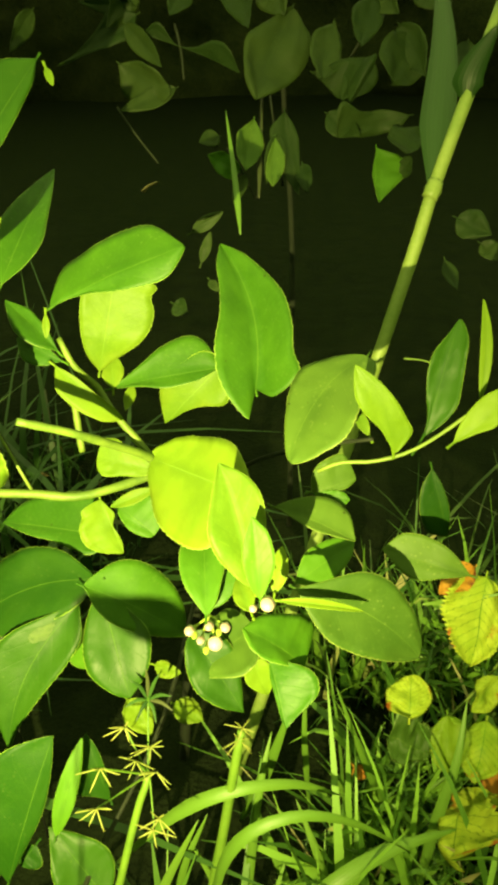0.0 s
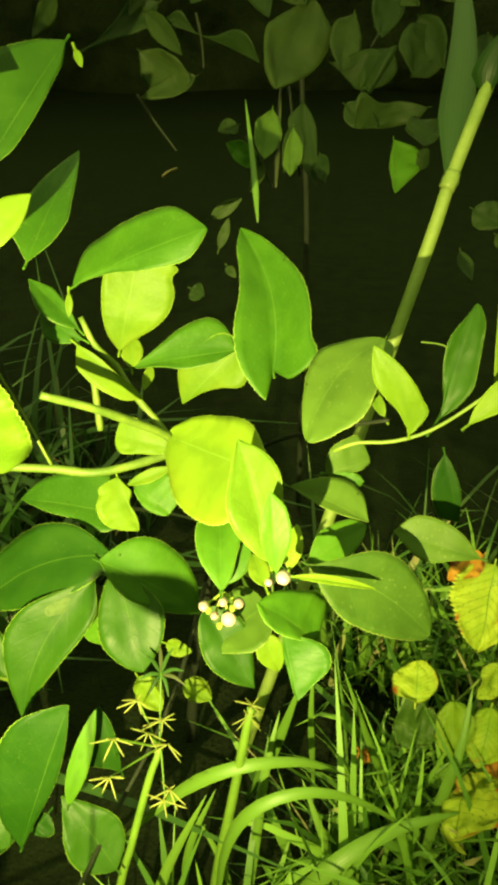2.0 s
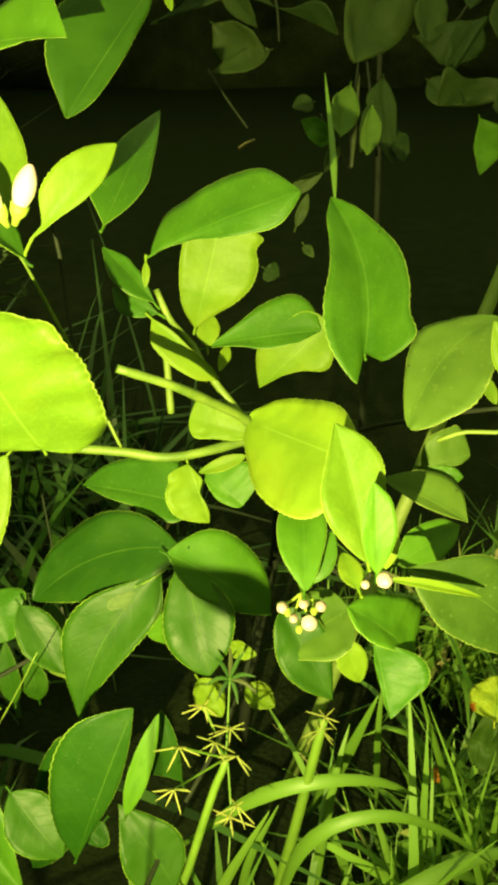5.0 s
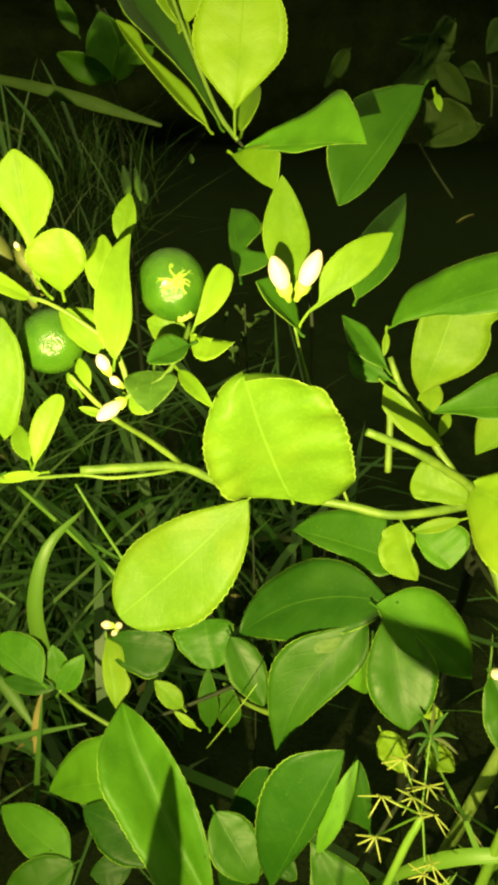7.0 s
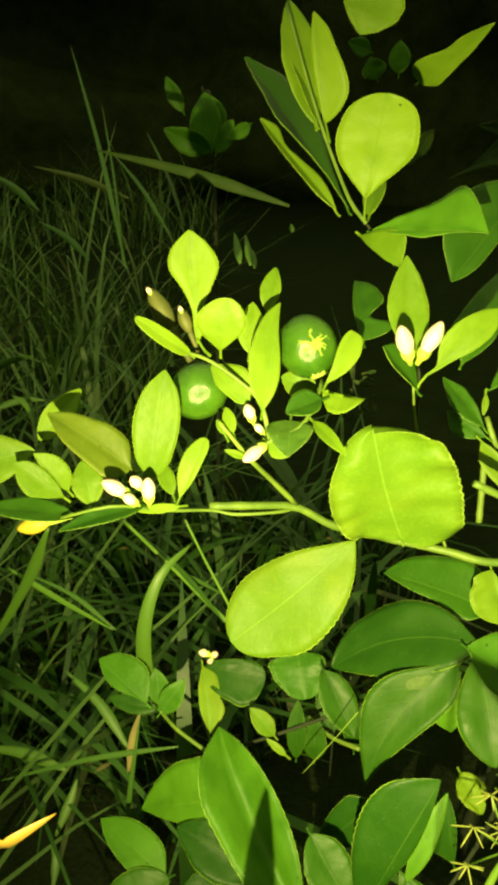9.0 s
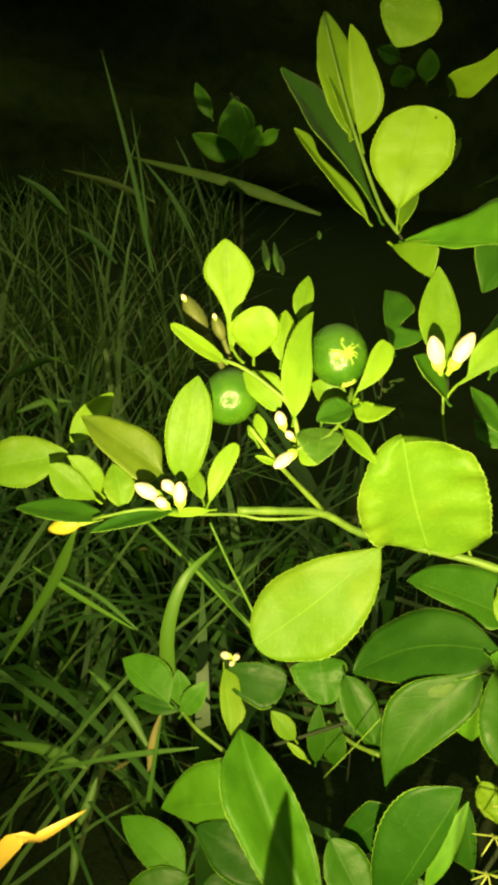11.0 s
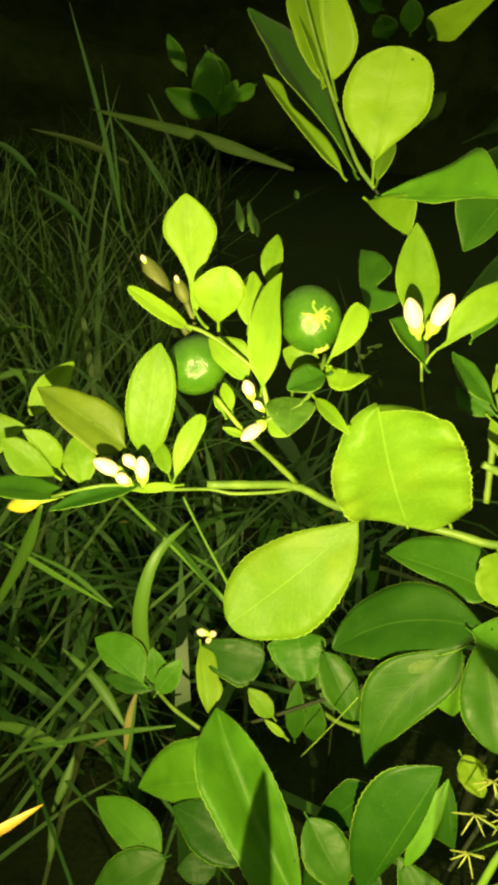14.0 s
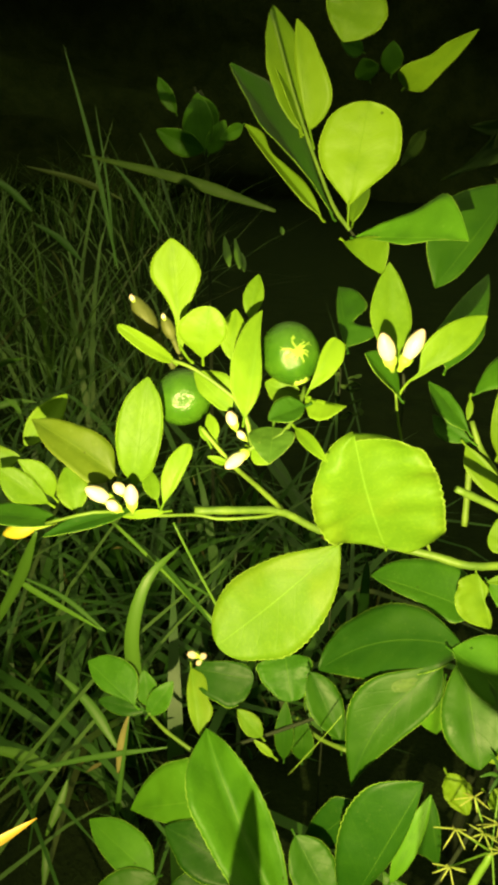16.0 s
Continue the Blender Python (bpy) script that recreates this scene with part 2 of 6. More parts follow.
def smooth_path(points, steps):
    """A smooth curve through the points."""
    p = np.array(points, float)
    if len(p) == 2:
        return p[0] + np.linspace(0, 1, steps + 1)[:, None] * (p[1] - p[0])
    ends = np.vstack([2 * p[0] - p[1], p, 2 * p[-1] - p[-2]])
    out = []
    for s in np.linspace(0, len(p) - 1, steps + 1):
        k = min(int(s), len(p) - 2)
        u = s - k
        a, b, c, d = ends[k : k + 4]
        out.append(0.5 * (2 * b + (c - a) * u + (2 * a - 5 * b + 4 * c - d) * u * u + (3 * b - a - 3 * c + d) * u**3))
    return np.array(out)


def tube_data(points, r0, r1, steps=12, sides=8, knobs=0.0):
    path = smooth_path(points, steps)
    verts, faces = [], []
    side = np.cross(path[-1] - path[0], (0.31, 0.2, 0.93))
    for k, p in enumerate(path):
        way = path[min(k + 1, steps)] - path[max(k - 1, 0)]
        way = way / (np.linalg.norm(way) + 1e-9)
        side = side - way * (side @ way)
        side = side / (np.linalg.norm(side) + 1e-9)
        other = np.cross(way, side)
        r = r0 + (r1 - r0) * k / steps
        r *= 1 + knobs * (1.0 if k % 5 == 2 else 0.0)
        for j in range(sides):
            a = 2 * math.pi * j / sides
            verts.append(p + r * (math.cos(a) * side + math.sin(a) * other))
    for k in range(steps):
        for j in range(sides):
            a, b = k * sides + j, k * sides + (j + 1) % sides
            faces.append((a, b, b + sides, a + sides))
    faces.append(tuple(range(sides))[::-1])
    faces.append(tuple(range(steps * sides, steps * sides + sides)))
    return verts, faces


def tube(name, points, r0, r1, material, parent=None, steps=12, label="", knobs=0.0):
    verts, faces = tube_data(points, r0, r1, steps, 8, knobs)
    return mesh_object(name, verts, faces, material, parent, label=label)


def smooth_at(xs, ys, x):
    """A smooth line through the points, read at x."""
    k = min(int(np.searchsorted(xs, x, side="right")) - 1, len(xs) - 2)
    u = (x - xs[k]) / (xs[k + 1] - xs[k])
    a, b, c, d = ys[max(k - 1, 0)], ys[k], ys[k + 1], ys[min(k + 2, len(ys) - 1)]
    return max(0.5 * (2 * b + (c - a) * u + (2 * a - 5 * b + 4 * c - d) * u * u + (3 * b - a - 3 * c + d) * u**3), 0.0)


def leaf(parent, base, tip, width, up, material, fold=0.22, bend=0.05, peak=0.45, point=0.8, left=1.0, right=1.0, sweep=0.0, joint=None, ruffle=1.0, patch=None, teeth=1.0, cup=0.0, pucker=1.0, edges=None, heart=(0.0, 0.0), name="leaf", label=""):
    """One leaf from base to tip with midrib, two halves, toothed edge and thickness; up: the way its face looks.
    edges: for each half its widths in mm at seven stations from base to tip, where the plain oval does not do."""
    base, tip, up = np.array(base), np.array(tip), np.array(up, float)
    length = float(np.linalg.norm(tip - base))
    axis = (tip - base) / length
    up = up - axis * (up @ axis)
    up /= np.linalg.norm(up)
    side = np.cross(axis, up)
    rows, half = 64, 5
    seed = Vector((float(base[0]) * 37, float(base[2]) * 41, float(tip[1]) * 29))
    cols = 2 * half + 1
    uneven = 0.0
    if edges is None:
        sweep += 0.035 * noise.noise(seed * 1.7)
        uneven = 0.30 * noise.noise(seed * 2.3)
        power = math.log(0.5) / math.log(min(max(peak, 0.2), 0.8))
    else:
        turns = np.linspace(0, math.pi, 9)
        widths = []
        for edge in edges:
            swell = np.array(edge) / 1000 / np.sin(turns[1:-1])
            ends = [min(max(2 * a - b, 0.0), 1.3 * a) for a, b in ((swell[0], swell[1]), (swell[-1], swell[-2]))]
            widths.append(np.concatenate([[ends[0]], swell, [ends[1]]]))
        width = max(edges[0]) / 1000 + max(edges[1]) / 1000
    folds = {-1: fold + uneven, 1: fold - uneven + cup}
    top, uvs = [], []
    for k in range(rows + 1):
        s = 0.5 - 0.5 * math.cos(math.pi * k / rows)
        if edges is None:
            oval = max(math.sin(math.pi * min(s**power, 1.0)), 0.0) ** point
            spans = [0.5 * width * oval * (1.0 + 0.05 * noise.noise(seed + Vector((s * 9.0, 3.0 * j, 1.0)))) * (left, right)[j] for j in (0, 1)]
        else:
            near = math.pi * k / rows
            spans = [float(smooth_at(turns, w, near)) * math.sin(near) for w in widths]
        if 0 < k < rows:
            spans = [w * (1.0 + teeth * (0.010 if k % 2 else -0.010) * (1.0 + noise.noise(seed + Vector((s * 20.0, j, 4.0))))) for j, w in enumerate(spans)]
        ridge = base + axis * length * s + (up * bend + side * sweep) * (length * 4 * s * (1 - s))
        ridge = ridge + up * (0.05 * width * ruffle * noise.noise(seed + Vector((s * 2.2, 9.0, 0.0))) * math.sin(math.pi * s))
        for c in range(-half, half + 1):
            v = c / half
            w = spans[1 if c > 0 else 0] + 0.0004
            shape = min(2.0 * w / (width + 1e-6), 1.0)
            x = v * w
            wave = noise.noise(seed + Vector((s * 2.6, v * 1.3, 0.0))) * 0.055 * width * ruffle * abs(v)
            wave += noise.noise(seed + Vector((s * 7.0, v * 2.0, 5.0))) * 0.022 * width * ruffle * abs(v)
            wave += noise.noise(seed + Vector((s * 15.0, v * 2.0, 8.0))) * 0.012 * width * ruffle * v * v
            wave += noise.noise(seed + Vector((s * 3.4, v * 1.8, 11.0))) * 0.035 * width * ruffle * (1 - abs(v)) * abs(v) * 4 * shape
            swell = 0.012 * pucker * width * (1 - abs(v)) * abs(v) * 4 * noise.noise(seed + Vector((s * 11.0 - abs(v) * 3.0, 2.0 * v, 7.0))) * shape
            turn = folds[1 if c > 0 else -1]
            lift = abs(x) * math.sin(turn) - 0.10 * turn * x * x / (w + 1e-6)
            back = heart[1 if c > 0 else 0] * length * (1 - s) ** 5 * min(1.0, abs(x) / (0.18 * width))
            top.append(ridge - axis * back + side * x * math.cos(turn) + up * (lift + wave + swell))
            uvs.append((s, 0.5 + 0.5 * v))
    count = len(top)
    verts = top + [p - up * 0.0005 for p in top]
    uvs = uvs + uvs
    faces = []
    for k in range(rows):
        for c in range(cols - 1):
            a = k * cols + c
            faces.append((a, a + 1, a + cols + 1, a + cols))
            faces.append((count + a, count + a + cols, count + a + cols + 1, count + a + 1))
    for k in range(rows):
        a, b = k * cols, k * cols + cols - 1
        faces.append((a, a + cols, count + a + cols, count + a))
        faces.append((b, count + b, count + b + cols, b + cols))
    if patch:
        grid = np.array(top).reshape(rows + 1, cols, 3)
        rng, ring = random.Random(5), []
        for j in range(18):
            a, r = 2 * math.pi * j / 18, patch[2] * rng.uniform(0.75, 1.1)
            spot = []
            for part in (0.0, 0.55, 1.0):
                s, v = patch[0] + part * r * math.cos(a) / length, patch[1] + part * r * math.sin(a) / (0.5 * width)
                k, c = min(max(s, 0), 0.999) * rows, min(max(0.5 + 0.5 * v, 0), 0.999) * (cols - 1)
                k0, c0 = int(k), int(c)
                near = grid[k0, c0] * (1 - c + c0) + grid[k0, c0 + 1] * (c - c0)
                far = grid[k0 + 1, c0] * (1 - c + c0) + grid[k0 + 1, c0 + 1] * (c - c0)
                spot.append(near * (1 - k + k0) + far * (k - k0) + up * 0.0006)
            ring.append(spot)
        dry = [ring[0][0]] + [p for spot in ring for p in spot[1:]]
        dry_faces = [(0, 1 + 2 * j, 1 + 2 * ((j + 1) % 18)) for j in range(18)]
        dry_faces += [(1 + 2 * j, 2 + 2 * j, 2 + 2 * ((j + 1) % 18), 1 + 2 * ((j + 1) % 18)) for j in range(18)]
        dry_patch = mesh_object("dry_patch", dry, dry_faces, BLOTCH, parent, label="pale dry patch on the leaf")
    # the leaf stalk
    start = np.array(joint) if joint is not None else base - axis * 0.006 - up * 0.001
    ob = mesh_object(name, verts, faces, material, parent, uvs, label)
    if patch:
        dry_patch.parent = ob
        dry_patch.matrix_parent_inverse = ob.matrix_world.inverted()
    tv, tf = tube_data([start, (start + base) / 2 - up * 0.0015, base + axis * 0.004 - up * 0.0005], 0.0011, 0.0009, 5, 6)
    mesh_object("leaf_stalk", tv, tf, material, ob, [(0.5, 0.3)] * len(tv))
    return ob


def blade(name, points, width, material, parent=None, up=(0, -0.6, 0.8), fold=0.25, steps=16, taper=1.0, label="", twist=0.0):
    """A grass blade along a curve, folded along its midrib and tapered to a point."""
    path = smooth_path(points, steps)
    verts, faces, uvs = [], [], []
    for k, p in enumerate(path):
        way = path[min(k + 1, steps)] - path[max(k - 1, 0)]
        way = way / (np.linalg.norm(way) + 1e-9)
        face = np.array(up, float)
        face = face - way * (face @ way)
        face /= np.linalg.norm(face)
        side = np.cross(way, face)
        turn = twist * k / steps
        side, face = side * math.cos(turn) + face * math.sin(turn), face * math.cos(turn) - side * math.sin(turn)
        s = k / steps
        w = 0.5 * width * (min(1.0, 0.2 + 2.5 * s) * max(1 - s**2.2, 0.0) ** 0.8 if taper else 1.0) + 0.0002
        for v, low in ((-1, 0), (0, 0), (1, 0), (1, 1), (0, 1), (-1, 1)):
            verts.append(p + side * v * w * math.cos(fold) + face * (abs(v) * w * math.sin(fold) - 0.0004 * low))
            uvs.append((s, 0.5 + 0.5 * v))
    for k in range(steps):
        for j in range(6):
            a, b = k * 6 + j, k * 6 + (j + 1) % 6
            faces.append((a, b, b + 6, a + 6))
    faces.append((5, 4, 3, 2, 1, 0))
    faces.append(tuple(range(steps * 6, steps * 6 + 6)))
    return mesh_object(name, verts, faces, material, parent, uvs, label)


def lathe(profile, base, tip, sides=14, ripple=0.03):
    """A round body along base to tip; profile: pairs of height 0..1 and radius."""
    base, tip = np.array(base), np.array(tip)
    axis = (tip - base) / np.linalg.norm(tip - base)
    side = np.cross(axis, (0.43, 0.81, 0.39))
    side /= np.linalg.norm(side)
    other = np.cross(axis, side)
    verts, faces, uvs = [], [], []
    for h, r in profile:
        for j in range(sides):
            a = 2 * math.pi * j / sides
            rr = r * (1 + ripple * math.cos(5 * a))
            verts.append(base + (tip - base) * h + rr * (math.cos(a) * side + math.sin(a) * other))
            uvs.append((h, j / sides))
    for k in range(len(profile) - 1):
        for j in range(sides):
            a, b = k * sides + j, k * sides + (j + 1) % sides
            faces.append((a, b, b + sides, a + sides))
    faces.append(tuple(range(sides))[::-1])
    faces.append(tuple(range((len(profile) - 1) * sides, len(profile) * sides)))
    return verts, faces, uvs


def flower_bud(parent, base, tip, radius):
    """A closed citrus flower bud: oval petals in a small green cup on a short stalk."""
    rise = [(h, radius * (math.sin(math.pi * min(0.06 + 0.92 * h, 1.0)) ** 0.62)) for h in (0, 0.06, 0.15, 0.28, 0.42, 0.56, 0.7, 0.82, 0.91, 0.97, 1.0)]
    verts, faces, uvs = lathe(rise, base, tip)
    bud = mesh_object("flower_bud", verts, faces, PETAL, parent, uvs, "closed white flower bud with a pink blush")
    base, tip = np.array(base), np.array(tip)
    axis = (tip - base) / np.linalg.norm(tip - base)
    start = base - axis * radius * 1.6
    cup = [(0, radius * 0.28), (0.35, radius * 0.4), (0.6, radius * 0.75), (1.0, radius * 0.86)]
    verts, faces, uvs = lathe(cup, start, base + axis * radius * 0.45)
    mesh_object("calyx", verts, faces, CALYX, bud, uvs)
    return bud


def lime(parent, centre, radius, stem_way, scar_way):
    """A green lime: slightly oval, with a nipple at the free end and a star of calyx at its stalk."""
    centre, way = np.array(centre), np.array(stem_way, float)
    way /= np.linalg.norm(way)
    base, tip = centre + way * radius * 1.04, centre - way * radius * 1.12
    prof = []
    for k in range(25):
        h = k / 24
        a = math.pi * h
        r = radius * math.sin(a) if 0 < k < 24 else 0.0006
        if h > 0.94:
            r = max(r, radius * 0.13 * (1 - (h - 0.94) / 0.06) + 0.0008)
        prof.append((0.5 - 0.5 * math.cos(a), r))
    verts, faces, uvs = lathe(prof, base, tip, 32, 0.006)
    fruit = mesh_object("lime_fruit", verts, faces, LIME, parent, uvs, "unripe glossy green lime")
    side = np.cross(way, (0.2, 0.9, 0.3))
    side /= np.linalg.norm(side)
    other = np.cross(way, side)
    ring, flat = [], []
    rays = 10
    for layer in (0.0, 0.0012):
        for k in range(2 * rays):
            a = math.pi * k / rays
            r = radius * ((0.36 if k % 4 == 0 else 0.28) if k % 2 == 0 else 0.16)
            drop = radius * 1.04 - r * r / radius * 0.55
            ring.append(centre + way * (drop + layer) + r * (math.cos(a) * side + math.sin(a) * other))
    m = 2 * rays
    flat.append(tuple(range(m, 2 * m)))
    flat += [(k, (k + 1) % m, m + (k + 1) % m, m + k) for k in range(m)]
    mesh_object("calyx", ring, flat, CALYX, fruit)
    if scar_way:
        peel_scar(fruit, centre, radius, scar_way)
    return fruit


def peel_scar(fruit, centre, radius, way):
    """A pale star on the peel: a ragged middle, thin crooked rays with spurs, and a lone fleck."""
    way = np.array(way, float) / np.linalg.norm(way)
    side = np.cross((0.0, 0.0, 1.0), way)
    side /= np.linalg.norm(side)
    other = np.cross(way, side)
    rng = random.Random(11)
    verts, faces = [], []

    def on_peel(p, q):
        d = way + side * p + other * q
        verts.append(centre + d / np.linalg.norm(d) * radius * 1.036)

    def ray(p, q, a, reach, thick):
        first, steps = len(verts), 6
        for k in range(steps + 1):
            wide = thick * (1 - 0.85 * k / steps) * rng.uniform(0.7, 1.3)
            on_peel(p - wide * math.sin(a), q + wide * math.cos(a))
            on_peel(p + wide * math.sin(a), q - wide * math.cos(a))
            p, q = p + reach / steps * math.cos(a), q + reach / steps * math.sin(a)
            a += rng.uniform(-0.35, 0.35)
            if k == 3 and reach > 0.2:
                spurs.append((p, q, a + rng.choice((-0.8, 0.8)), reach * 0.4, thick * 0.45))
        for k in range(steps):
            b = first + 2 * k
            faces.append((b, b + 1, b + 3, b + 2))

    spurs = []
    middle = len(verts)
    for k in range(18):
        a, r = 2 * math.pi * k / 18, (0.20, 0.12, 0.16)[k % 3] * rng.uniform(0.8, 1.2)
        on_peel(r * math.cos(a), r * math.sin(a))
    faces.append(tuple(range(middle, middle + 18)))
    for turn, reach in ((0.1, 0.34), (0.75, 0.52), (1.25, 0.36), (2.0, 0.50), (2.9, 0.58), (3.6, 0.42), (4.5, 0.26), (5.3, 0.36), (5.9, 0.30)):
        ray(0.10 * math.cos(turn), 0.10 * math.sin(turn), turn, reach, 0.055)
    for spur in list(spurs):
        ray(*spur)
    ray(-0.14, 0.44, 1.3, 0.18, 0.07)
    mesh_object("peel_scar", verts, faces, SCAR, fruit, label="pale ragged star-shaped scar on the peel")


def young_fruit(parent, base, tip, radius, material=None, label="small yellow-orange young fruit"):
    """A young fruit or green bud on its small stalk."""
    rise = [(h, radius * math.sin(math.pi * min(0.05 + 0.9 * h, 1.0)) ** 0.8) for h in (0, 0.1, 0.25, 0.4, 0.55, 0.7, 0.82, 0.92, 1.0)]
    verts, faces, uvs = lathe(rise, base, tip)
    fruit = mesh_object("young_fruit", verts, faces, material or AMBER, parent, uvs, label)
    b, t = np.array(base), np.array(tip)
    verts, faces = tube_data([b + (b - t) * 0.7, b + (b - t) * 0.3, b + (t - b) * 0.1], radius * 0.3, radius * 0.5, 6)
    mesh_object("stalk", verts, faces, HUSK if material == HUSK else CALYX, fruit)


def sedge_head(parent, centre, size, count):
    """A star of narrow spikelets."""
    centre = np.array(centre)
    rng = random.Random(int(abs(centre[0]) * 9000 + abs(centre[2]) * 7000))
    verts, faces, uvs = [], [], []
    for k in range(count):
        a = 2 * math.pi * k / count + rng.uniform(-0.3, 0.3)
        way = np.array((math.cos(a), -0.45 + rng.uniform(-0.4, 0.4), math.sin(a) * 0.9 + 0.15))
        way /= np.linalg.norm(way)
        reach = size * rng.uniform(0.6, 1.1)
        v, f, u = lathe([(0, 0.0005), (0.2, 0.0006), (0.55, 0.0007), (0.85, 0.0005), (1.0, 0.0002)], centre, centre + way * reach, 6)
        faces += [tuple(len(verts) + i for i in q) for q in f]
        verts += v
        uvs += u
    mesh_object("flower_head", verts, faces, SPIKE, parent, uvs, "star-shaped head of narrow yellow-green spikelets")


# ---- ground ----
def ground_sheet():
    edge = np.concatenate([-np.geomspace(300, 0.05, 40), np.linspace(-0.0, 0.0, 1), np.geomspace(0.05, 300, 40)])
    verts, faces = [], []
    n = len(edge)
    for y in edge:
        for x in edge:
            p = Vector((float(x) - 0.2, float(y) + 0.7, 0.0))
            near = math.exp(-(x * x + y * y) / 9.0)
            z = near * (0.03 * noise.noise(p * 3.0) + 0.012 * noise.noise(p * 11.0)) - 0.01
            verts.append((p.x, p.y, z))
    for j in range(n - 1):
        for i in range(n - 1):
            a = j * n + i
            faces.append((a, a + 1, a + n + 1, a + n))
    tagged(mesh_object("ground", verts, faces, SOIL), "bare soil under the long grass, its shade put into a near-black colour", "ground", kind="structure")


ground_sheet()


def backdrop_ring():
    """A made-up dark ring all round, far behind, added to block the bright sky."""
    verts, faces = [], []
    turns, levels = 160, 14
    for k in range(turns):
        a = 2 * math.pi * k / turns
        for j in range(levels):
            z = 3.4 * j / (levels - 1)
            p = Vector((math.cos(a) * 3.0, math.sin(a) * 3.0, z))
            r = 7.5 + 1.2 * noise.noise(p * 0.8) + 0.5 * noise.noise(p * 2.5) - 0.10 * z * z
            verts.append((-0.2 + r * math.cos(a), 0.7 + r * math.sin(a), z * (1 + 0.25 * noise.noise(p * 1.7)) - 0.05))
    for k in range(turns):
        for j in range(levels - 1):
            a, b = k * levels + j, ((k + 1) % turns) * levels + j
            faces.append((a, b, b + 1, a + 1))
    ob = mesh_object("backdrop", verts, faces, BACKDROP)
    tagged(ob, "added dark backdrop ring far behind that blocks the sky", "hedge", kind="structure")


backdrop_ring()


# the lime shrub: trunk and branches
shrub = thing("lime_shrub", (-0.10, 0.68, 0.0), "young green lime shrub with buds and unripe fruit in long grass", "shrub")
tube("trunk", [(-0.10, 0.68, -0.02), (-0.085, 0.70, 0.16), (-0.06, 0.69, 0.34), (-0.055, 0.63, 0.50), (-0.060, 0.545, 0.585)], 0.0075, 0.0045, WOOD, shrub, 20, knobs=0.08)
tube("branch", [(-0.058, 0.538, 0.587), (-0.113, 0.499, 0.589), (-0.151, 0.492, 0.594), (-0.204, 0.485, 0.598), (-0.242, 0.462, 0.613), (-0.269, 0.445, 0.633), (-0.297, 0.420, 0.641), (-0.325, 0.399, 0.645)], 0.0035, 0.0032, BARK, shrub, 30, knobs=0.12)
tube("branch", [(-0.270, 0.443, 0.632), (-0.282, 0.426, 0.635), (-0.307, 0.408, 0.637), (-0.324, 0.398, 0.642), (-0.348, 0.366, 0.653), (-0.363, 0.327, 0.674), (-0.399, 0.311, 0.664)], 0.0014, 0.0011, BARK, shrub, 20, knobs=0.12)
tube("branch", [(-0.269, 0.445, 0.636), (-0.280, 0.418, 0.669), (-0.281, 0.381, 0.703), (-0.294, 0.370, 0.727), (-0.301, 0.370, 0.734)], 0.0023, 0.0012, BARK, shrub, 14, knobs=0.12)
tube("branch", [(-0.281, 0.381, 0.703), (-0.268, 0.378, 0.720), (-0.248, 0.389, 0.731), (-0.244, 0.411, 0.744), (-0.246, 0.428, 0.753)], 0.0016, 0.0014, BARK, shrub, 14, knobs=0.12)
tube("branch", [(-0.266, 0.381, 0.719), (-0.276, 0.385, 0.747), (-0.293, 0.380, 0.764), (-0.310, 0.376, 0.775), (-0.326, 0.375, 0.779)], 0.0017, 0.0011, BARK, shrub, 14, knobs=0.12)
tube("branch", [(-0.134, 0.454, 0.681), (-0.120, 0.463, 0.672), (-0.103, 0.473, 0.661), (-0.084, 0.496, 0.638), (-0.065, 0.522, 0.611), (-0.059, 0.545, 0.581)], 0.0027, 0.0037, BARK, shrub, 14, knobs=0.12)
tube("branch", [(-0.059, 0.545, 0.581), (-0.036, 0.546, 0.523), (-0.013, 0.513, 0.488)], 0.0054, 0.0049, BARK, shrub, 14, knobs=0.12)
tube("branch", [(-0.06, 0.64, 0.36), (-0.12, 0.55, 0.42), (-0.20, 0.50, 0.40), (-0.30, 0.44, 0.36), (-0.38, 0.43, 0.31)], 0.0026, 0.0013, WOOD, shrub, 18, knobs=0.1)
tube("branch", [(-0.06, 0.64, 0.34), (-0.07, 0.50, 0.33), (-0.10, 0.41, 0.30), (-0.13, 0.37, 0.27)], 0.0026, 0.0013, WOOD, shrub, 14, knobs=0.1)
tube("branch", [(-0.055, 0.62, 0.48), (-0.02, 0.53, 0.50), (0.02, 0.45, 0.53), (0.03, 0.41, 0.58)], 0.0026, 0.0013, WOOD, shrub, 14, knobs=0.1)
tube("branch", [(-0.055, 0.63, 0.45), (0.0, 0.60, 0.55), (0.06, 0.53, 0.62), (0.10, 0.48, 0.66)], 0.0026, 0.0013, WOOD, shrub, 14, knobs=0.1)
tube("branch", [(-0.151, 0.493, 0.594), (-0.188, 0.520, 0.660), (-0.198, 0.535, 0.740), (-0.218, 0.535, 0.805), (-0.245, 0.515, 0.851)], 0.0017, 0.0010, WOOD, shrub, 18, knobs=0.1)
tube("branch", [(-0.151, 0.493, 0.594), (-0.176, 0.502, 0.650), (-0.186, 0.478, 0.715), (-0.186, 0.458, 0.747)], 0.0012, 0.0009, BARK, shrub, 12, knobs=0.1)

# top shoot
tube("branch", [(-0.245, 0.515, 0.851), (-0.261, 0.522, 0.866), (-0.281, 0.535, 0.896), (-0.298, 0.544, 0.927), (-0.313, 0.549, 0.961), (-0.333, 0.563, 1.003)], 0.0016, 0.0011, BARK, shrub, 14, knobs=0.12)
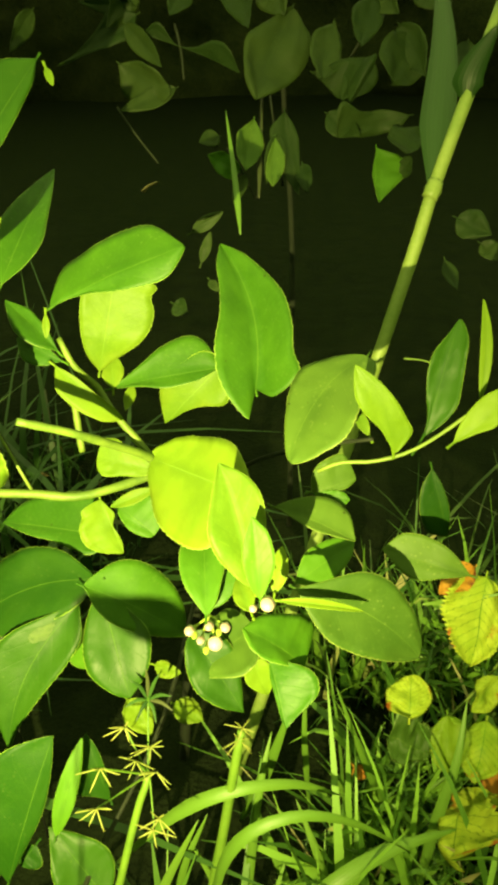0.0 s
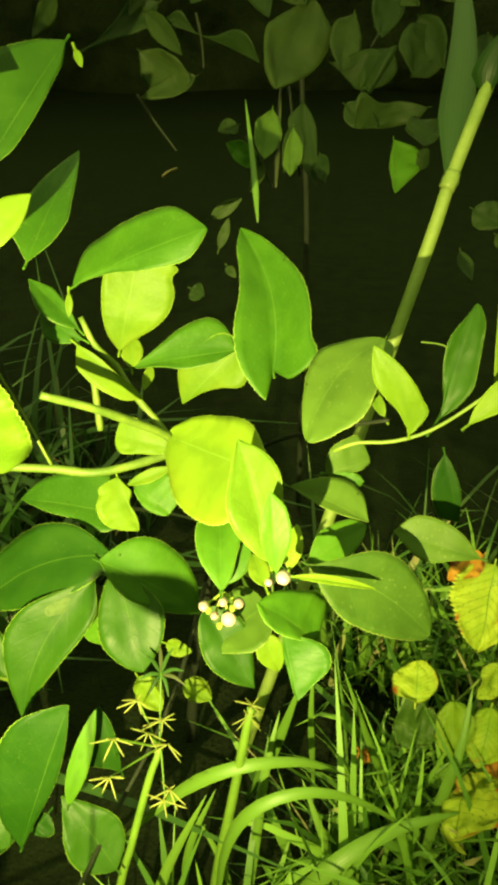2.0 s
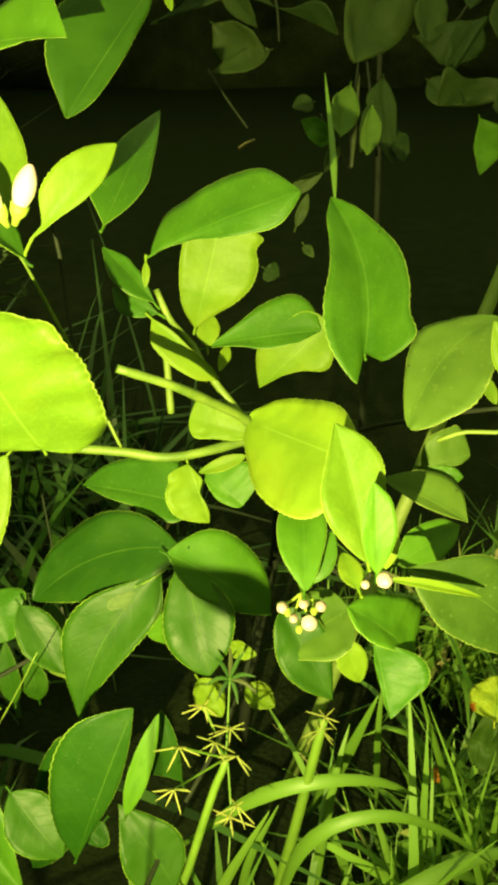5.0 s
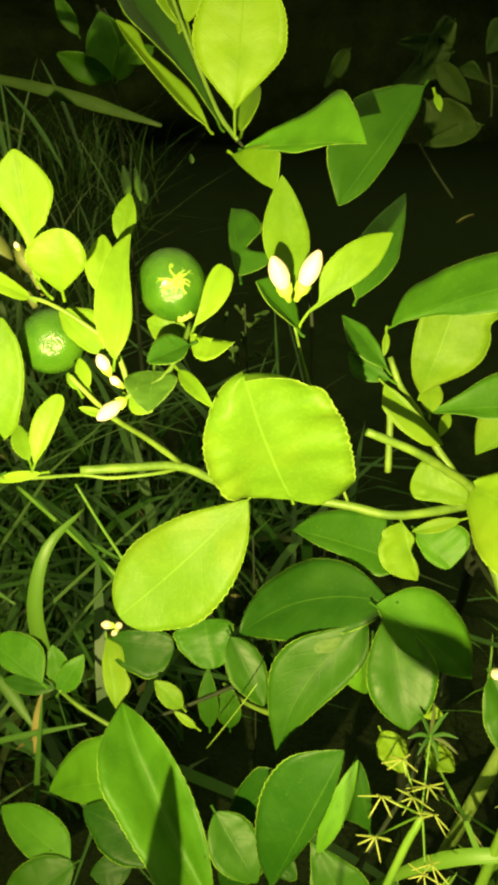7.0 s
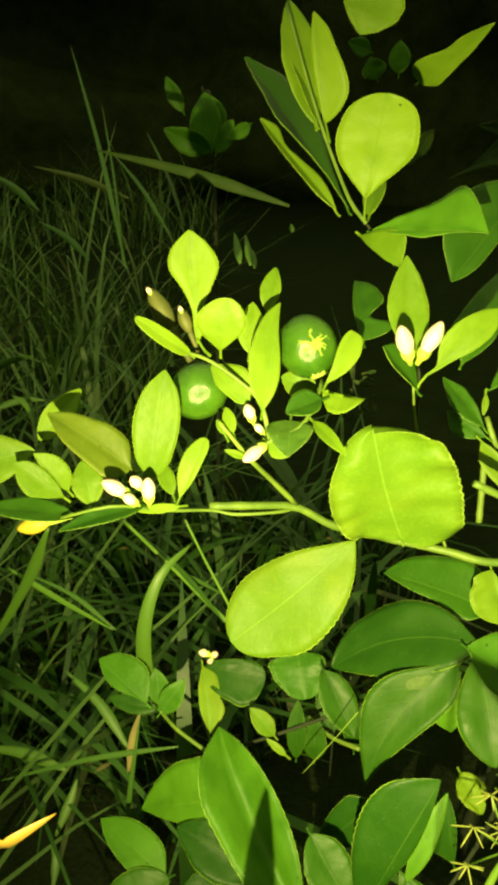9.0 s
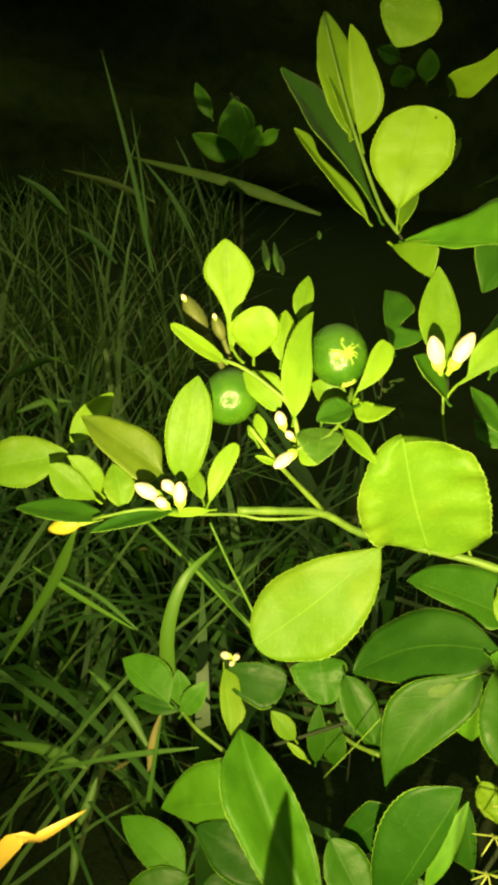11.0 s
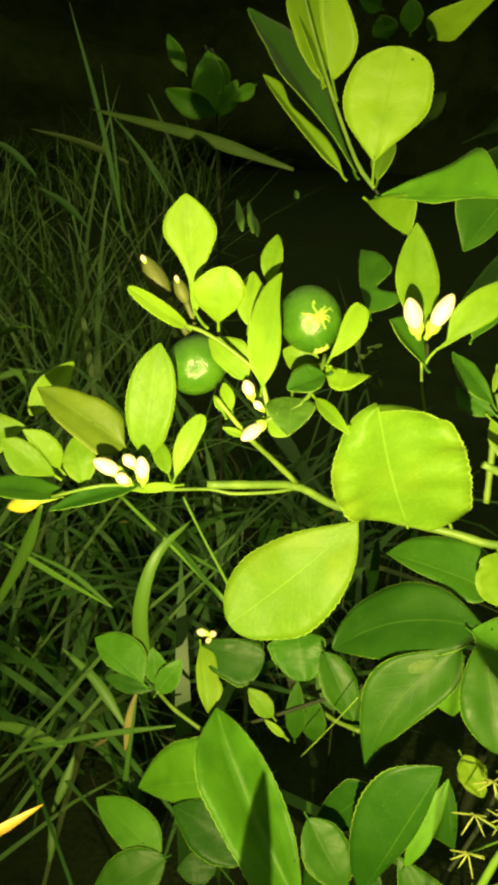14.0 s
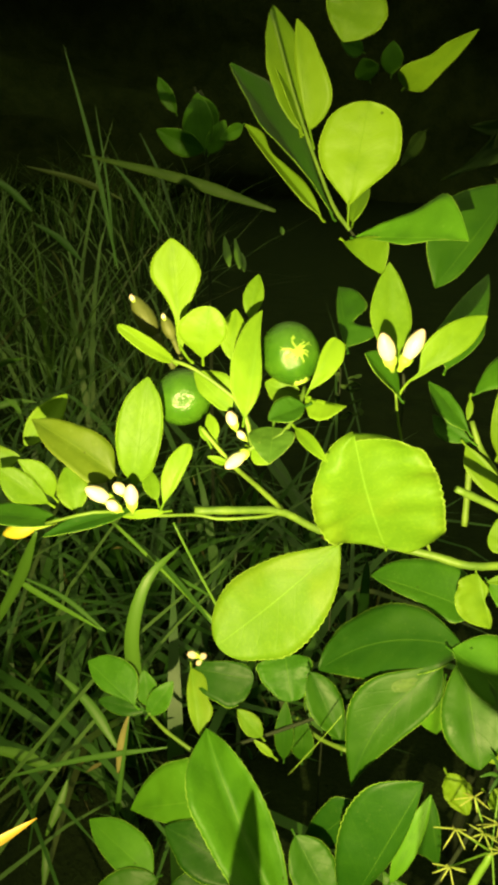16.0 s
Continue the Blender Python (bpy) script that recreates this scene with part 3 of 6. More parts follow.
leaf(shrub, (-0.247, 0.514, 0.869), (-0.232, 0.499, 0.940), 0.057, (0.20, -0.95, -0.25), YOUNG, fold=0.08, bend=-0.02, joint=(-0.246, 0.512, 0.853), edges=((3.1, 11.4, 23.2, 28.9, 27.7, 22.4, 11.4), (2.3, 8.4, 18.4, 27.7, 27.8, 23.9, 15.5)))
leaf(shrub, (-0.291, 0.542, 0.920), (-0.302, 0.539, 0.995), 0.026, (0.15, -0.99, -0.03), YOUNG, fold=0.1, joint=(-0.285, 0.539, 0.906), edges=((0.4, 1.4, 2.8, 3.9, 4.2, 2.4, 0.7), (7.1, 16.7, 21.5, 19.1, 13.8, 9.1, 2.8)))
leaf(shrub, (-0.302, 0.552, 0.920), (-0.341, 0.587, 1.010), 0.031, (0.48, -0.72, 0.50), YOUNG, fold=0.2, left=1.2, right=0.8)
leaf(shrub, (-0.300, 0.550, 0.921), (-0.337, 0.572, 0.978), 0.020, (0.62, -0.50, 0.60), YOUNG, fold=0.4)
leaf(shrub, (-0.266, 0.536, 0.859), (-0.369, 0.564, 0.968), 0.067, (0.71, -0.10, 0.70), DEEP, fold=0.3, bend=0, edges=((0.5, 2, 3.9, 38.5, 24.7, 12.9, 3.5), (1.8, 6.7, 18.1, 28.4, 28.3, 25.1, 8.4)))
leaf(shrub, (-0.279, 0.544, 0.856), (-0.351, 0.554, 0.923), 0.015, (0.50, -0.61, 0.62), YOUNG, fold=0.5, bend=0, edges=((1.9, 6.4, 7.9, 8, 6.9, 5, 1.4), (1.6, 5.2, 7.3, 4.7, 2, 6.3, 2.3)))
leaf(shrub, (-0.245, 0.657, 0.951), (-0.183, 0.618, 0.990), 0.026, (-0.18, -0.82, -0.54), YOUNG, fold=0.25, bend=0.03, edges=((11.5, 15.9, 13.8, 8.3, 8.1, 4.6, 1.3), (4.5, 10, 9.8, 7.5, 5.8, 3.1, 0.8)))
leaf(shrub, (-0.254, 0.560, 1.022), (-0.269, 0.549, 0.980), 0.046, (0.35, -0.93, 0.12), YOUNG, fold=0.15, peak=0.5)
leaf(shrub, (-0.246, 0.524, 0.856), (-0.247, 0.561, 0.882), 0.016, (-0.01, -0.56, 0.83), YOUNG)

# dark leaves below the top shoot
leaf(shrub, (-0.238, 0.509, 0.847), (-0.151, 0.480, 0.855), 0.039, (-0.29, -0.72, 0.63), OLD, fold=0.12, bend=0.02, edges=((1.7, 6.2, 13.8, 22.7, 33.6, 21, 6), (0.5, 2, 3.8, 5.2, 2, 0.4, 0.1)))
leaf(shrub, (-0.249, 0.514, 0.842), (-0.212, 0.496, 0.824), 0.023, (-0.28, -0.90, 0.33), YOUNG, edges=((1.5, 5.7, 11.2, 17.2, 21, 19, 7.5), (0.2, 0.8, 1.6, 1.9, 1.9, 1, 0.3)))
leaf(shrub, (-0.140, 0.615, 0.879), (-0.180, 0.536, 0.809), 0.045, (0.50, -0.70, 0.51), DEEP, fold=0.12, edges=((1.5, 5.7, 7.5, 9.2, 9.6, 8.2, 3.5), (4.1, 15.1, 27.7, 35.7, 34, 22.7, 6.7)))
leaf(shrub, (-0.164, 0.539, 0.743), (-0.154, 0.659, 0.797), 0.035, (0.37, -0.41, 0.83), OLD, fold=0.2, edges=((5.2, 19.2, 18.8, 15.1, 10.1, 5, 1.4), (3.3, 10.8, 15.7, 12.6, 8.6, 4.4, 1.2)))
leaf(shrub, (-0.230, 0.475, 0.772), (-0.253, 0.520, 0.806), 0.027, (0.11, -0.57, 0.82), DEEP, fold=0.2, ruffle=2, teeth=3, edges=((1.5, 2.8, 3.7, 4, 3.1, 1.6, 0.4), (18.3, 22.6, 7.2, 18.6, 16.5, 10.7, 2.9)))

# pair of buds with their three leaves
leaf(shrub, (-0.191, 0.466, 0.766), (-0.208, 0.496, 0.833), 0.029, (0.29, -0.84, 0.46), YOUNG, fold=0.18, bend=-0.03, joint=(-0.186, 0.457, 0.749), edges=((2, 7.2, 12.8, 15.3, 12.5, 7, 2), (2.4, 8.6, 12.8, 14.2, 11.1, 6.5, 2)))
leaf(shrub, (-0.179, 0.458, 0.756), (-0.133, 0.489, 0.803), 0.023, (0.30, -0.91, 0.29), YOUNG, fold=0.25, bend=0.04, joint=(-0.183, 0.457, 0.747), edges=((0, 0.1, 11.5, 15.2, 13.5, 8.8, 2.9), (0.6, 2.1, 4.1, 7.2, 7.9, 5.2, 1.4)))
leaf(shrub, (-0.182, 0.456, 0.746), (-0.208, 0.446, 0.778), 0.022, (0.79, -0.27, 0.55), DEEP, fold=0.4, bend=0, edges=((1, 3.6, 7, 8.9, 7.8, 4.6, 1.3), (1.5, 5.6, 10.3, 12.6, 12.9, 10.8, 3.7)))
flower_bud(shrub, (-0.191, 0.452, 0.773), (-0.196, 0.443, 0.795), 0.0061)
flower_bud(shrub, (-0.181, 0.456, 0.774), (-0.171, 0.458, 0.797), 0.0061)

# the large round leaf and its neighbour
leaf(shrub, (-0.176, 0.423, 0.638), (-0.199, 0.399, 0.735), 0.091, (0.39, -0.91, -0.14), MID, fold=0.1, bend=-0.02, ruffle=2.6, pucker=1.5, heart=(0.02, 0.14), sweep=-0.022, edges=((12.1, 28.4, 38.5, 40.4, 34.9, 24.8, 12.8), (33, 46, 50.1, 51.1, 47.9, 39.2, 23.6)))
leaf(shrub, (-0.220, 0.455, 0.608), (-0.303, 0.390, 0.523), 0.077, (0.16, -0.85, 0.50), MID, fold=0.06, bend=0, sweep=-0.018, edges=((6.5, 21.1, 33.9, 41, 40.7, 29.1, 16.5), (3.3, 12.4, 24.7, 33.3, 35.7, 27.7, 13.9)))

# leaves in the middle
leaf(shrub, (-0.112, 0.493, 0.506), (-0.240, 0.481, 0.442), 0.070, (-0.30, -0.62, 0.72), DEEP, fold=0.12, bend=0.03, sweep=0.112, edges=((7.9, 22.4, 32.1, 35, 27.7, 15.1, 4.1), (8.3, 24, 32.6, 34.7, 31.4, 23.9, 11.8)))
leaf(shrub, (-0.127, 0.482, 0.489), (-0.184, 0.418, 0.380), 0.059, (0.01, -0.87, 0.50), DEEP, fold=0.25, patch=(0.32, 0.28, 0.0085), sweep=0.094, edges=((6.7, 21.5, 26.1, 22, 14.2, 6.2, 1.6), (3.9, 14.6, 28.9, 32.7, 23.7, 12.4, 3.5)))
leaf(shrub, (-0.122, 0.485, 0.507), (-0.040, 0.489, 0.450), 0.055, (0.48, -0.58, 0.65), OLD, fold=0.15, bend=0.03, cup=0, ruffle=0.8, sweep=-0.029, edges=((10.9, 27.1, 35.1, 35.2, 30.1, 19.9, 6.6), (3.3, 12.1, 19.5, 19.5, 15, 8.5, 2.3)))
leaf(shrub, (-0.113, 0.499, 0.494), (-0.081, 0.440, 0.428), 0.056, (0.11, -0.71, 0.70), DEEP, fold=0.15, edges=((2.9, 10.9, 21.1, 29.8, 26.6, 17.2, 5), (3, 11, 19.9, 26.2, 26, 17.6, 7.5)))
leaf(shrub, (-0.124, 0.493, 0.464), (-0.123, 0.478, 0.413), 0.027, (0.28, -0.91, 0.29), OLD, fold=0.2, edges=((0.6, 2.4, 4.6, 6.3, 6.2, 4.3, 1.2), (2.8, 10.4, 19.1, 21.1, 19.7, 14, 4.2)))
leaf(shrub, (-0.108, 0.543, 0.509), (-0.215, 0.556, 0.512), 0.054, (-0.04, -0.51, 0.86), OLD, fold=0.15, edges=((7.6, 18.8, 17.5, 12.1, 10.2, 5.5, 1.5), (7.1, 26.3, 35.4, 33.5, 27, 19.2, 6.4)))
leaf(shrub, (-0.115, 0.537, 0.557), (-0.095, 0.518, 0.515), 0.033, (0.19, -0.86, 0.47), MID, fold=0.35, ruffle=2.2, edges=((0.9, 3.4, 6.8, 1.2, 2.7, 2.6, 0.7), (15.9, 19.4, 25.2, 26.6, 23.4, 14.6, 4.1)))
leaf(shrub, (-0.103, 0.546, 0.544), (-0.070, 0.533, 0.524), 0.040, (0.06, -0.79, 0.61), OLD, fold=0.2, edges=((7.5, 13.8, 21.9, 28.5, 30.3, 26.3, 18.6), (3.1, 5.8, 8, 9.9, 9, 6.7, 3.6)))
leaf(shrub, (-0.064, 0.529, 0.595), (-0.110, 0.531, 0.603), 0.030, (0.07, -0.85, 0.52), YOUNG, fold=0.15, edges=((3.5, 6.4, 8.5, 9.8, 12, 12.4, 7.3), (5, 9.2, 12.1, 13.3, 17.4, 17.2, 14.1)))
leaf(shrub, (-0.069, 0.541, 0.567), (-0.105, 0.532, 0.553), 0.011, (-0.02, -0.84, 0.54), MID, fold=0.3)

# bright leaves over the middle buds
leaf(shrub, (-0.065, 0.524, 0.609), (0.017, 0.461, 0.622), 0.081, (-0.49, -0.47, 0.73), MID, fold=0.1, bend=0.02, edges=((8.7, 17.6, 25.8, 30.8, 31.1, 20.5, 9.3), (10.7, 22.7, 38, 47.2, 49.7, 47.2, 33.7)))
leaf(shrub, (0.025, 0.392, 0.603), (-0.000, 0.439, 0.664), 0.042, (0.05, -0.78, 0.63), MID, fold=0.45, bend=0, sweep=0.028, edges=((5.1, 12.6, 20.5, 22.2, 15.6, 8, 2.2), (2, 7.3, 13.5, 18.6, 19.8, 13.9, 4.3)))
leaf(shrub, (0.030, 0.379, 0.606), (0.024, 0.399, 0.653), 0.019, (0.08, -0.91, 0.40), OLD, fold=0.2, edges=((1.4, 4.5, 6.8, 8, 7, 3.8, 1), (1.2, 4.4, 8.6, 11.1, 10.1, 7.4, 2.1)))
leaf(shrub, (-0.011, 0.421, 0.547), (-0.019, 0.480, 0.577), 0.033, (0.08, -0.44, 0.89), OLD, fold=0.15, edges=((2.1, 7.7, 14.6, 17.7, 17.7, 13.8, 7.5), (3.9, 8, 11, 14.4, 15.1, 12.5, 6.8)))
leaf(shrub, (-0.010, 0.438, 0.537), (0.004, 0.466, 0.561), 0.021, (0.12, -0.67, 0.74), OLD, fold=0.2)
leaf(shrub, (0.022, 0.403, 0.571), (0.011, 0.429, 0.575), 0.014, (-0.22, -0.25, 0.94), MID, fold=0.2)
leaf(shrub, (0.037, 0.426, 0.567), (0.041, 0.451, 0.587), 0.013, (0.03, -0.63, 0.78), MID, fold=0.2)
leaf(shrub, (0.015, 0.559, 0.654), (-0.020, 0.653, 0.739), 0.076, (-0.04, -0.68, 0.73), OLD, fold=0.6, bend=0, heart=(0.23, 0.1), sweep=0.096, edges=((20.1, 37.2, 39.8, 30.2, 23, 15.2, 4.1), (36.5, 35, 34.9, 32, 23.1, 13.6, 4.3)))
leaf(shrub, (0.095, 0.520, 0.703), (0.045, 0.463, 0.650), 0.067, (-0.42, -0.39, 0.82), WORN, fold=0.12, bend=0.04, sweep=0.116, edges=((12.2, 22.5, 29.4, 38.3, 36.7, 23.3, 8.9), (11, 22.2, 29.1, 24.1, 14.9, 8.2, 3.9)))
leaf(shrub, (0.113, 0.463, 0.660), (0.084, 0.474, 0.718), 0.025, (0.02, -0.98, 0.20), YOUNG, fold=0.1, joint=(0.113, 0.466, 0.654), sweep=0.077, edges=((0.8, 3, 5.9, 11, 12.2, 7.3, 2), (5, 12.6, 11.4, 9.5, 7.1, 4.3, 1.4)))
leaf(shrub, (0.134, 0.479, 0.664), (0.153, 0.515, 0.733), 0.025, (-0.19, -0.85, 0.49), DEEP, fold=0.3, bend=0.03, ruffle=2.6, joint=(0.125, 0.468, 0.656), edges=((0.4, 1.3, 5.6, 9.6, 9.5, 4.1, 1.1), (2.6, 9.5, 14.9, 13.9, 11.8, 9.5, 4.4)))
leaf(shrub, (0.150, 0.464, 0.669), (0.186, 0.470, 0.706), 0.019, (-0.28, -0.87, 0.41), YOUNG, fold=0.2, edges=((1.3, 4.7, 8, 10.1, 10, 7.2, 1.9), (0.6, 2.3, 4.9, 8.5, 6.6, 3.3, 0.9)))
leaf(shrub, (0.098, 0.490, 0.657), (0.088, 0.508, 0.669), 0.008, (-0.29, -0.62, 0.73), MID, fold=0.3)
tube("branch", [(0.064, 0.473, 0.637), (0.079, 0.471, 0.646), (0.101, 0.468, 0.650), (0.123, 0.467, 0.659), (0.143, 0.469, 0.673), (0.165, 0.473, 0.692)], 0.0015, 0.0011, BARK, shrub, 14, knobs=0.12)
leaf(shrub, (0.034, 0.494, 0.589), (0.095, 0.485, 0.566), 0.029, (0.26, -0.45, 0.86), WORN, fold=0.25, edges=((2.4, 8.9, 16.2, 20.8, 20.6, 15, 4.6), (0.9, 3.3, 6.1, 7.7, 5.8, 3, 0.8)))
leaf(shrub, (0.062, 0.514, 0.589), (0.095, 0.522, 0.598), 0.028, (0.10, -0.89, 0.44), WORN, fold=0.2, ruffle=1.0, edges=((8.4, 15.5, 20.4, 22.5, 23.2, 22.9, 15.2), (0.6, 1, 1.7, 3.8, 4.8, 3.7, 2)))
leaf(shrub, (0.063, 0.514, 0.588), (0.091, 0.510, 0.586), 0.014, (-0.09, -0.80, 0.59), OLD, fold=0.2, ruffle=2, edges=((0.5, 1.8, 3.4, 4.7, 4.9, 3.7, 1), (0.9, 3.3, 6.6, 8.7, 9.2, 6.7, 1.8)))
leaf(shrub, (0.051, 0.491, 0.515), (0.099, 0.527, 0.530), 0.029, (0.20, -0.58, 0.79), OLD, fold=0.15, edges=((2.2, 8.3, 14.7, 15.3, 13.4, 9.5, 2.7), (2.5, 9.1, 13.4, 13.8, 11.2, 6.9, 1.9)))
leaf(shrub, (0.186, 0.490, 0.532), (0.118, 0.503, 0.544), 0.034, (-0.05, -0.79, 0.61), WORN, fold=0.25, edges=((1.2, 4.5, 8.7, 14.6, 13.8, 6.7, 1.8), (2.2, 8, 15.1, 19.1, 19.7, 15.3, 4.1)))
leaf(shrub, (0.052, 0.429, 0.568), (0.142, 0.428, 0.508), 0.057, (0.35, -0.77, 0.54), WORN, fold=0.15, sweep=-0.079, edges=((3, 11.1, 24.2, 27.8, 23.2, 16.7, 9.5), (4.4, 16.3, 27.4, 28.7, 23.1, 14.3, 5.4)))
leaf(shrub, (0.040, 0.412, 0.573), (0.097, 0.417, 0.562), 0.007, (0.18, -0.73, 0.66), MID, fold=0.6, bend=0.04)
leaf(shrub, (0.161, 0.563, 0.581), (0.180, 0.551, 0.519), 0.024, (0.01, -0.98, 0.19), DEEP, fold=0.2, edges=((0.9, 3.4, 5.4, 6.3, 4.8, 2.4, 0.7), (2.7, 10.1, 15.2, 18.1, 17.5, 13.9, 3.9)))
leaf(shrub, (0.059, 0.399, 0.524), (0.017, 0.403, 0.555), 0.049, (0.56, -0.22, 0.80), OLD, fold=0.15, bend=0.06, edges=((1.3, 4.7, 9.2, 13.1, 14.5, 11.2, 3.7), (31.2, 34, 31.3, 26.1, 20, 13.7, 4.2)))
leaf(shrub, (0.035, 0.397, 0.534), (0.048, 0.362, 0.508), 0.031, (-0.01, -0.62, 0.79), OLD, fold=0.25, bend=0.02, ruffle=1.6, edges=((3.7, 13.8, 24.9, 28.7, 24.7, 11.2, 2.9), (0.4, 1.5, 2.6, 2.3, 1.9, 1.6, 0.5)))
leaf(shrub, (0.020, 0.461, 0.495), (-0.021, 0.438, 0.467), 0.057, (-0.36, -0.40, 0.84), WORN, fold=0.2, edges=((12.7, 23.4, 29.8, 28.9, 22, 13.5, 6.9), (15.9, 25.3, 27.6, 27.2, 24, 18, 9.8)))
leaf(shrub, (-0.028, 0.452, 0.495), (0.014, 0.424, 0.439), 0.042, (0.24, -0.78, 0.58), DEEP, fold=0.2, ruffle=1.5, edges=((9, 16.6, 19.9, 17.3, 11.8, 5.7, 1.5), (7.5, 14.2, 19.7, 21.6, 17, 9.5, 2.8)))
leaf(shrub, (0.018, 0.442, 0.484), (0.032, 0.434, 0.450), 0.022, (0.26, -0.90, 0.34), MID, fold=0.2)
flower_bud(shrub, (-0.027, 0.441, 0.511), (-0.026, 0.430, 0.518), 0.0039)
flower_bud(shrub, (-0.007, 0.437, 0.503), (-0.007, 0.427, 0.510), 0.0056)
flower_bud(shrub, (0.000, 0.445, 0.512), (0.000, 0.434, 0.520), 0.0039)
flower_bud(shrub, (-0.018, 0.438, 0.505), (-0.018, 0.427, 0.512), 0.0030)
flower_bud(shrub, (-0.012, 0.444, 0.514), (-0.012, 0.433, 0.521), 0.0035)
tube("flower_stalk", [(-0.015, 0.460, 0.507), (-0.021, 0.451, 0.507), (-0.028, 0.444, 0.508)], 0.0010, 0.0009, CALYX, shrub, 5, knobs=0)
tube("flower_stalk", [(-0.015, 0.460, 0.507), (-0.011, 0.449, 0.503), (-0.008, 0.440, 0.500)], 0.0010, 0.0009, CALYX, shrub, 5, knobs=0)
tube("flower_stalk", [(-0.015, 0.460, 0.507), (-0.007, 0.453, 0.508), (0.000, 0.448, 0.510)], 0.0010, 0.0009, CALYX, shrub, 5, knobs=0)
tube("flower_stalk", [(-0.015, 0.460, 0.507), (-0.017, 0.449, 0.504), (-0.019, 0.441, 0.502)], 0.0010, 0.0009, CALYX, shrub, 5, knobs=0)
tube("flower_stalk", [(-0.015, 0.460, 0.507), (-0.014, 0.453, 0.509), (-0.013, 0.447, 0.511)], 0.0010, 0.0009, CALYX, shrub, 5, knobs=0)
young_fruit(shrub, (-0.005, 0.441, 0.513), (-0.004, 0.431, 0.516), 0.0026, CALYX, "small green unopened flower bud")
young_fruit(shrub, (-0.023, 0.438, 0.512), (-0.022, 0.428, 0.515), 0.0026, CALYX, "small green unopened flower bud")
young_fruit(shrub, (-0.014, 0.433, 0.502), (-0.013, 0.423, 0.505), 0.0026, CALYX, "small green unopened flower bud")
flower_bud(shrub, (0.034, 0.386, 0.598), (0.035, 0.373, 0.606), 0.0046)
flower_bud(shrub, (0.025, 0.390, 0.588), (0.025, 0.384, 0.592), 0.0025)
leaf(shrub, (0.176, 0.515, 0.674), (0.176, 0.552, 0.733), 0.008, (-0.24, -0.82, 0.52), YOUNG, fold=0.3, sweep=0.04)
tube("twig", [(0.121, 0.521, 0.701), (0.137, 0.521, 0.699), (0.148, 0.517, 0.692)], 0.0006, 0.0005, BARK, shrub, 14, knobs=0.12)

# leaves at the upper branch
leaf(shrub, (-0.141, 0.565, 0.716), (-0.037, 0.572, 0.762), 0.048, (-0.22, -0.76, 0.61), OLD, fold=-0.15, bend=0.04, edges=((10.5, 25.7, 29.6, 31.2, 31.5, 25, 7.7), (0.1, 0.8, 4.8, 12.3, 16.1, 14.4, 4.7)))
leaf(shrub, (-0.116, 0.586, 0.652), (-0.097, 0.600, 0.733), 0.058, (0.19, -0.97, 0.12), MID, fold=0.15, edges=((3.6, 11.2, 17.3, 21.3, 22.9, 20.2, 10.9), (2.6, 9.8, 22.1, 32.8, 35.2, 30.9, 30.7)))
leaf(shrub, (-0.144, 0.561, 0.711), (-0.143, 0.552, 0.696), 0.005, (0.32, -0.79, 0.53), MID)
leaf(shrub, (-0.109, 0.590, 0.634), (-0.019, 0.597, 0.652), 0.041, (-0.08, -0.71, 0.70), OLD, edges=((1.5, 5.6, 12.9, 23.6, 30.2, 29.3, 17.6), (0.7, 2.5, 5.6, 10.5, 10.4, 7.3, 2.5)))
leaf(shrub, (-0.013, 0.603, 0.656), (-0.066, 0.593, 0.600), 0.051, (-0.10, -0.95, 0.28), MID, fold=0.2, edges=((9.9, 19.5, 25.7, 13.9, 6, 2.6, 0.7), (15.2, 21.9, 24, 25.6, 24.3, 14.4, 3.9)))
leaf(shrub, (-0.142, 0.558, 0.670), (-0.091, 0.553, 0.626), 0.020, (0.29, -0.85, 0.43), MID, fold=0.25, edges=((0.5, 2, 3, 2.5, 2.6, 2.3, 0.6), (3.5, 12.9, 16.3, 16.6, 14.1, 10.1, 3.1)))
leaf(shrub, (-0.142, 0.569, 0.678), (-0.185, 0.587, 0.712), 0.023, (0.35, -0.58, 0.73), OLD, fold=0.3, edges=((2.2, 8.1, 14, 16.1, 12.5, 6.4, 1.7), (0.7, 2.6, 5.1, 6.7, 7, 3.6, 1)))
leaf(shrub, (-0.139, 0.565, 0.671), (-0.176, 0.575, 0.686), 0.020, (-0.05, -0.89, 0.46), OLD, fold=0.3, edges=((1.7, 6.4, 10.9, 13.1, 12.1, 6.2, 1.7), (0.6, 2.3, 4.5, 6.5, 4.7, 2.4, 0.6)))
leaf(shrub, (-0.107, 0.588, 0.636), (-0.112, 0.612, 0.656), 0.019, (0.20, -0.59, 0.78), MID)
leaf(shrub, (-0.093, 0.599, 0.632), (-0.096, 0.579, 0.620), 0.009, (0.32, -0.52, 0.79), MID)
tube("branch", [(-0.142, 0.575, 0.686), (-0.131, 0.569, 0.665), (-0.117, 0.578, 0.641), (-0.101, 0.567, 0.621), (-0.059, 0.545, 0.581)], 0.0023, 0.0033, BARK, shrub, 14, knobs=0.12)
tube("branch", [(-0.138, 0.576, 0.641), (-0.134, 0.565, 0.586)], 0.0029, 0.0029, BARK, shrub, 14, knobs=0.12)

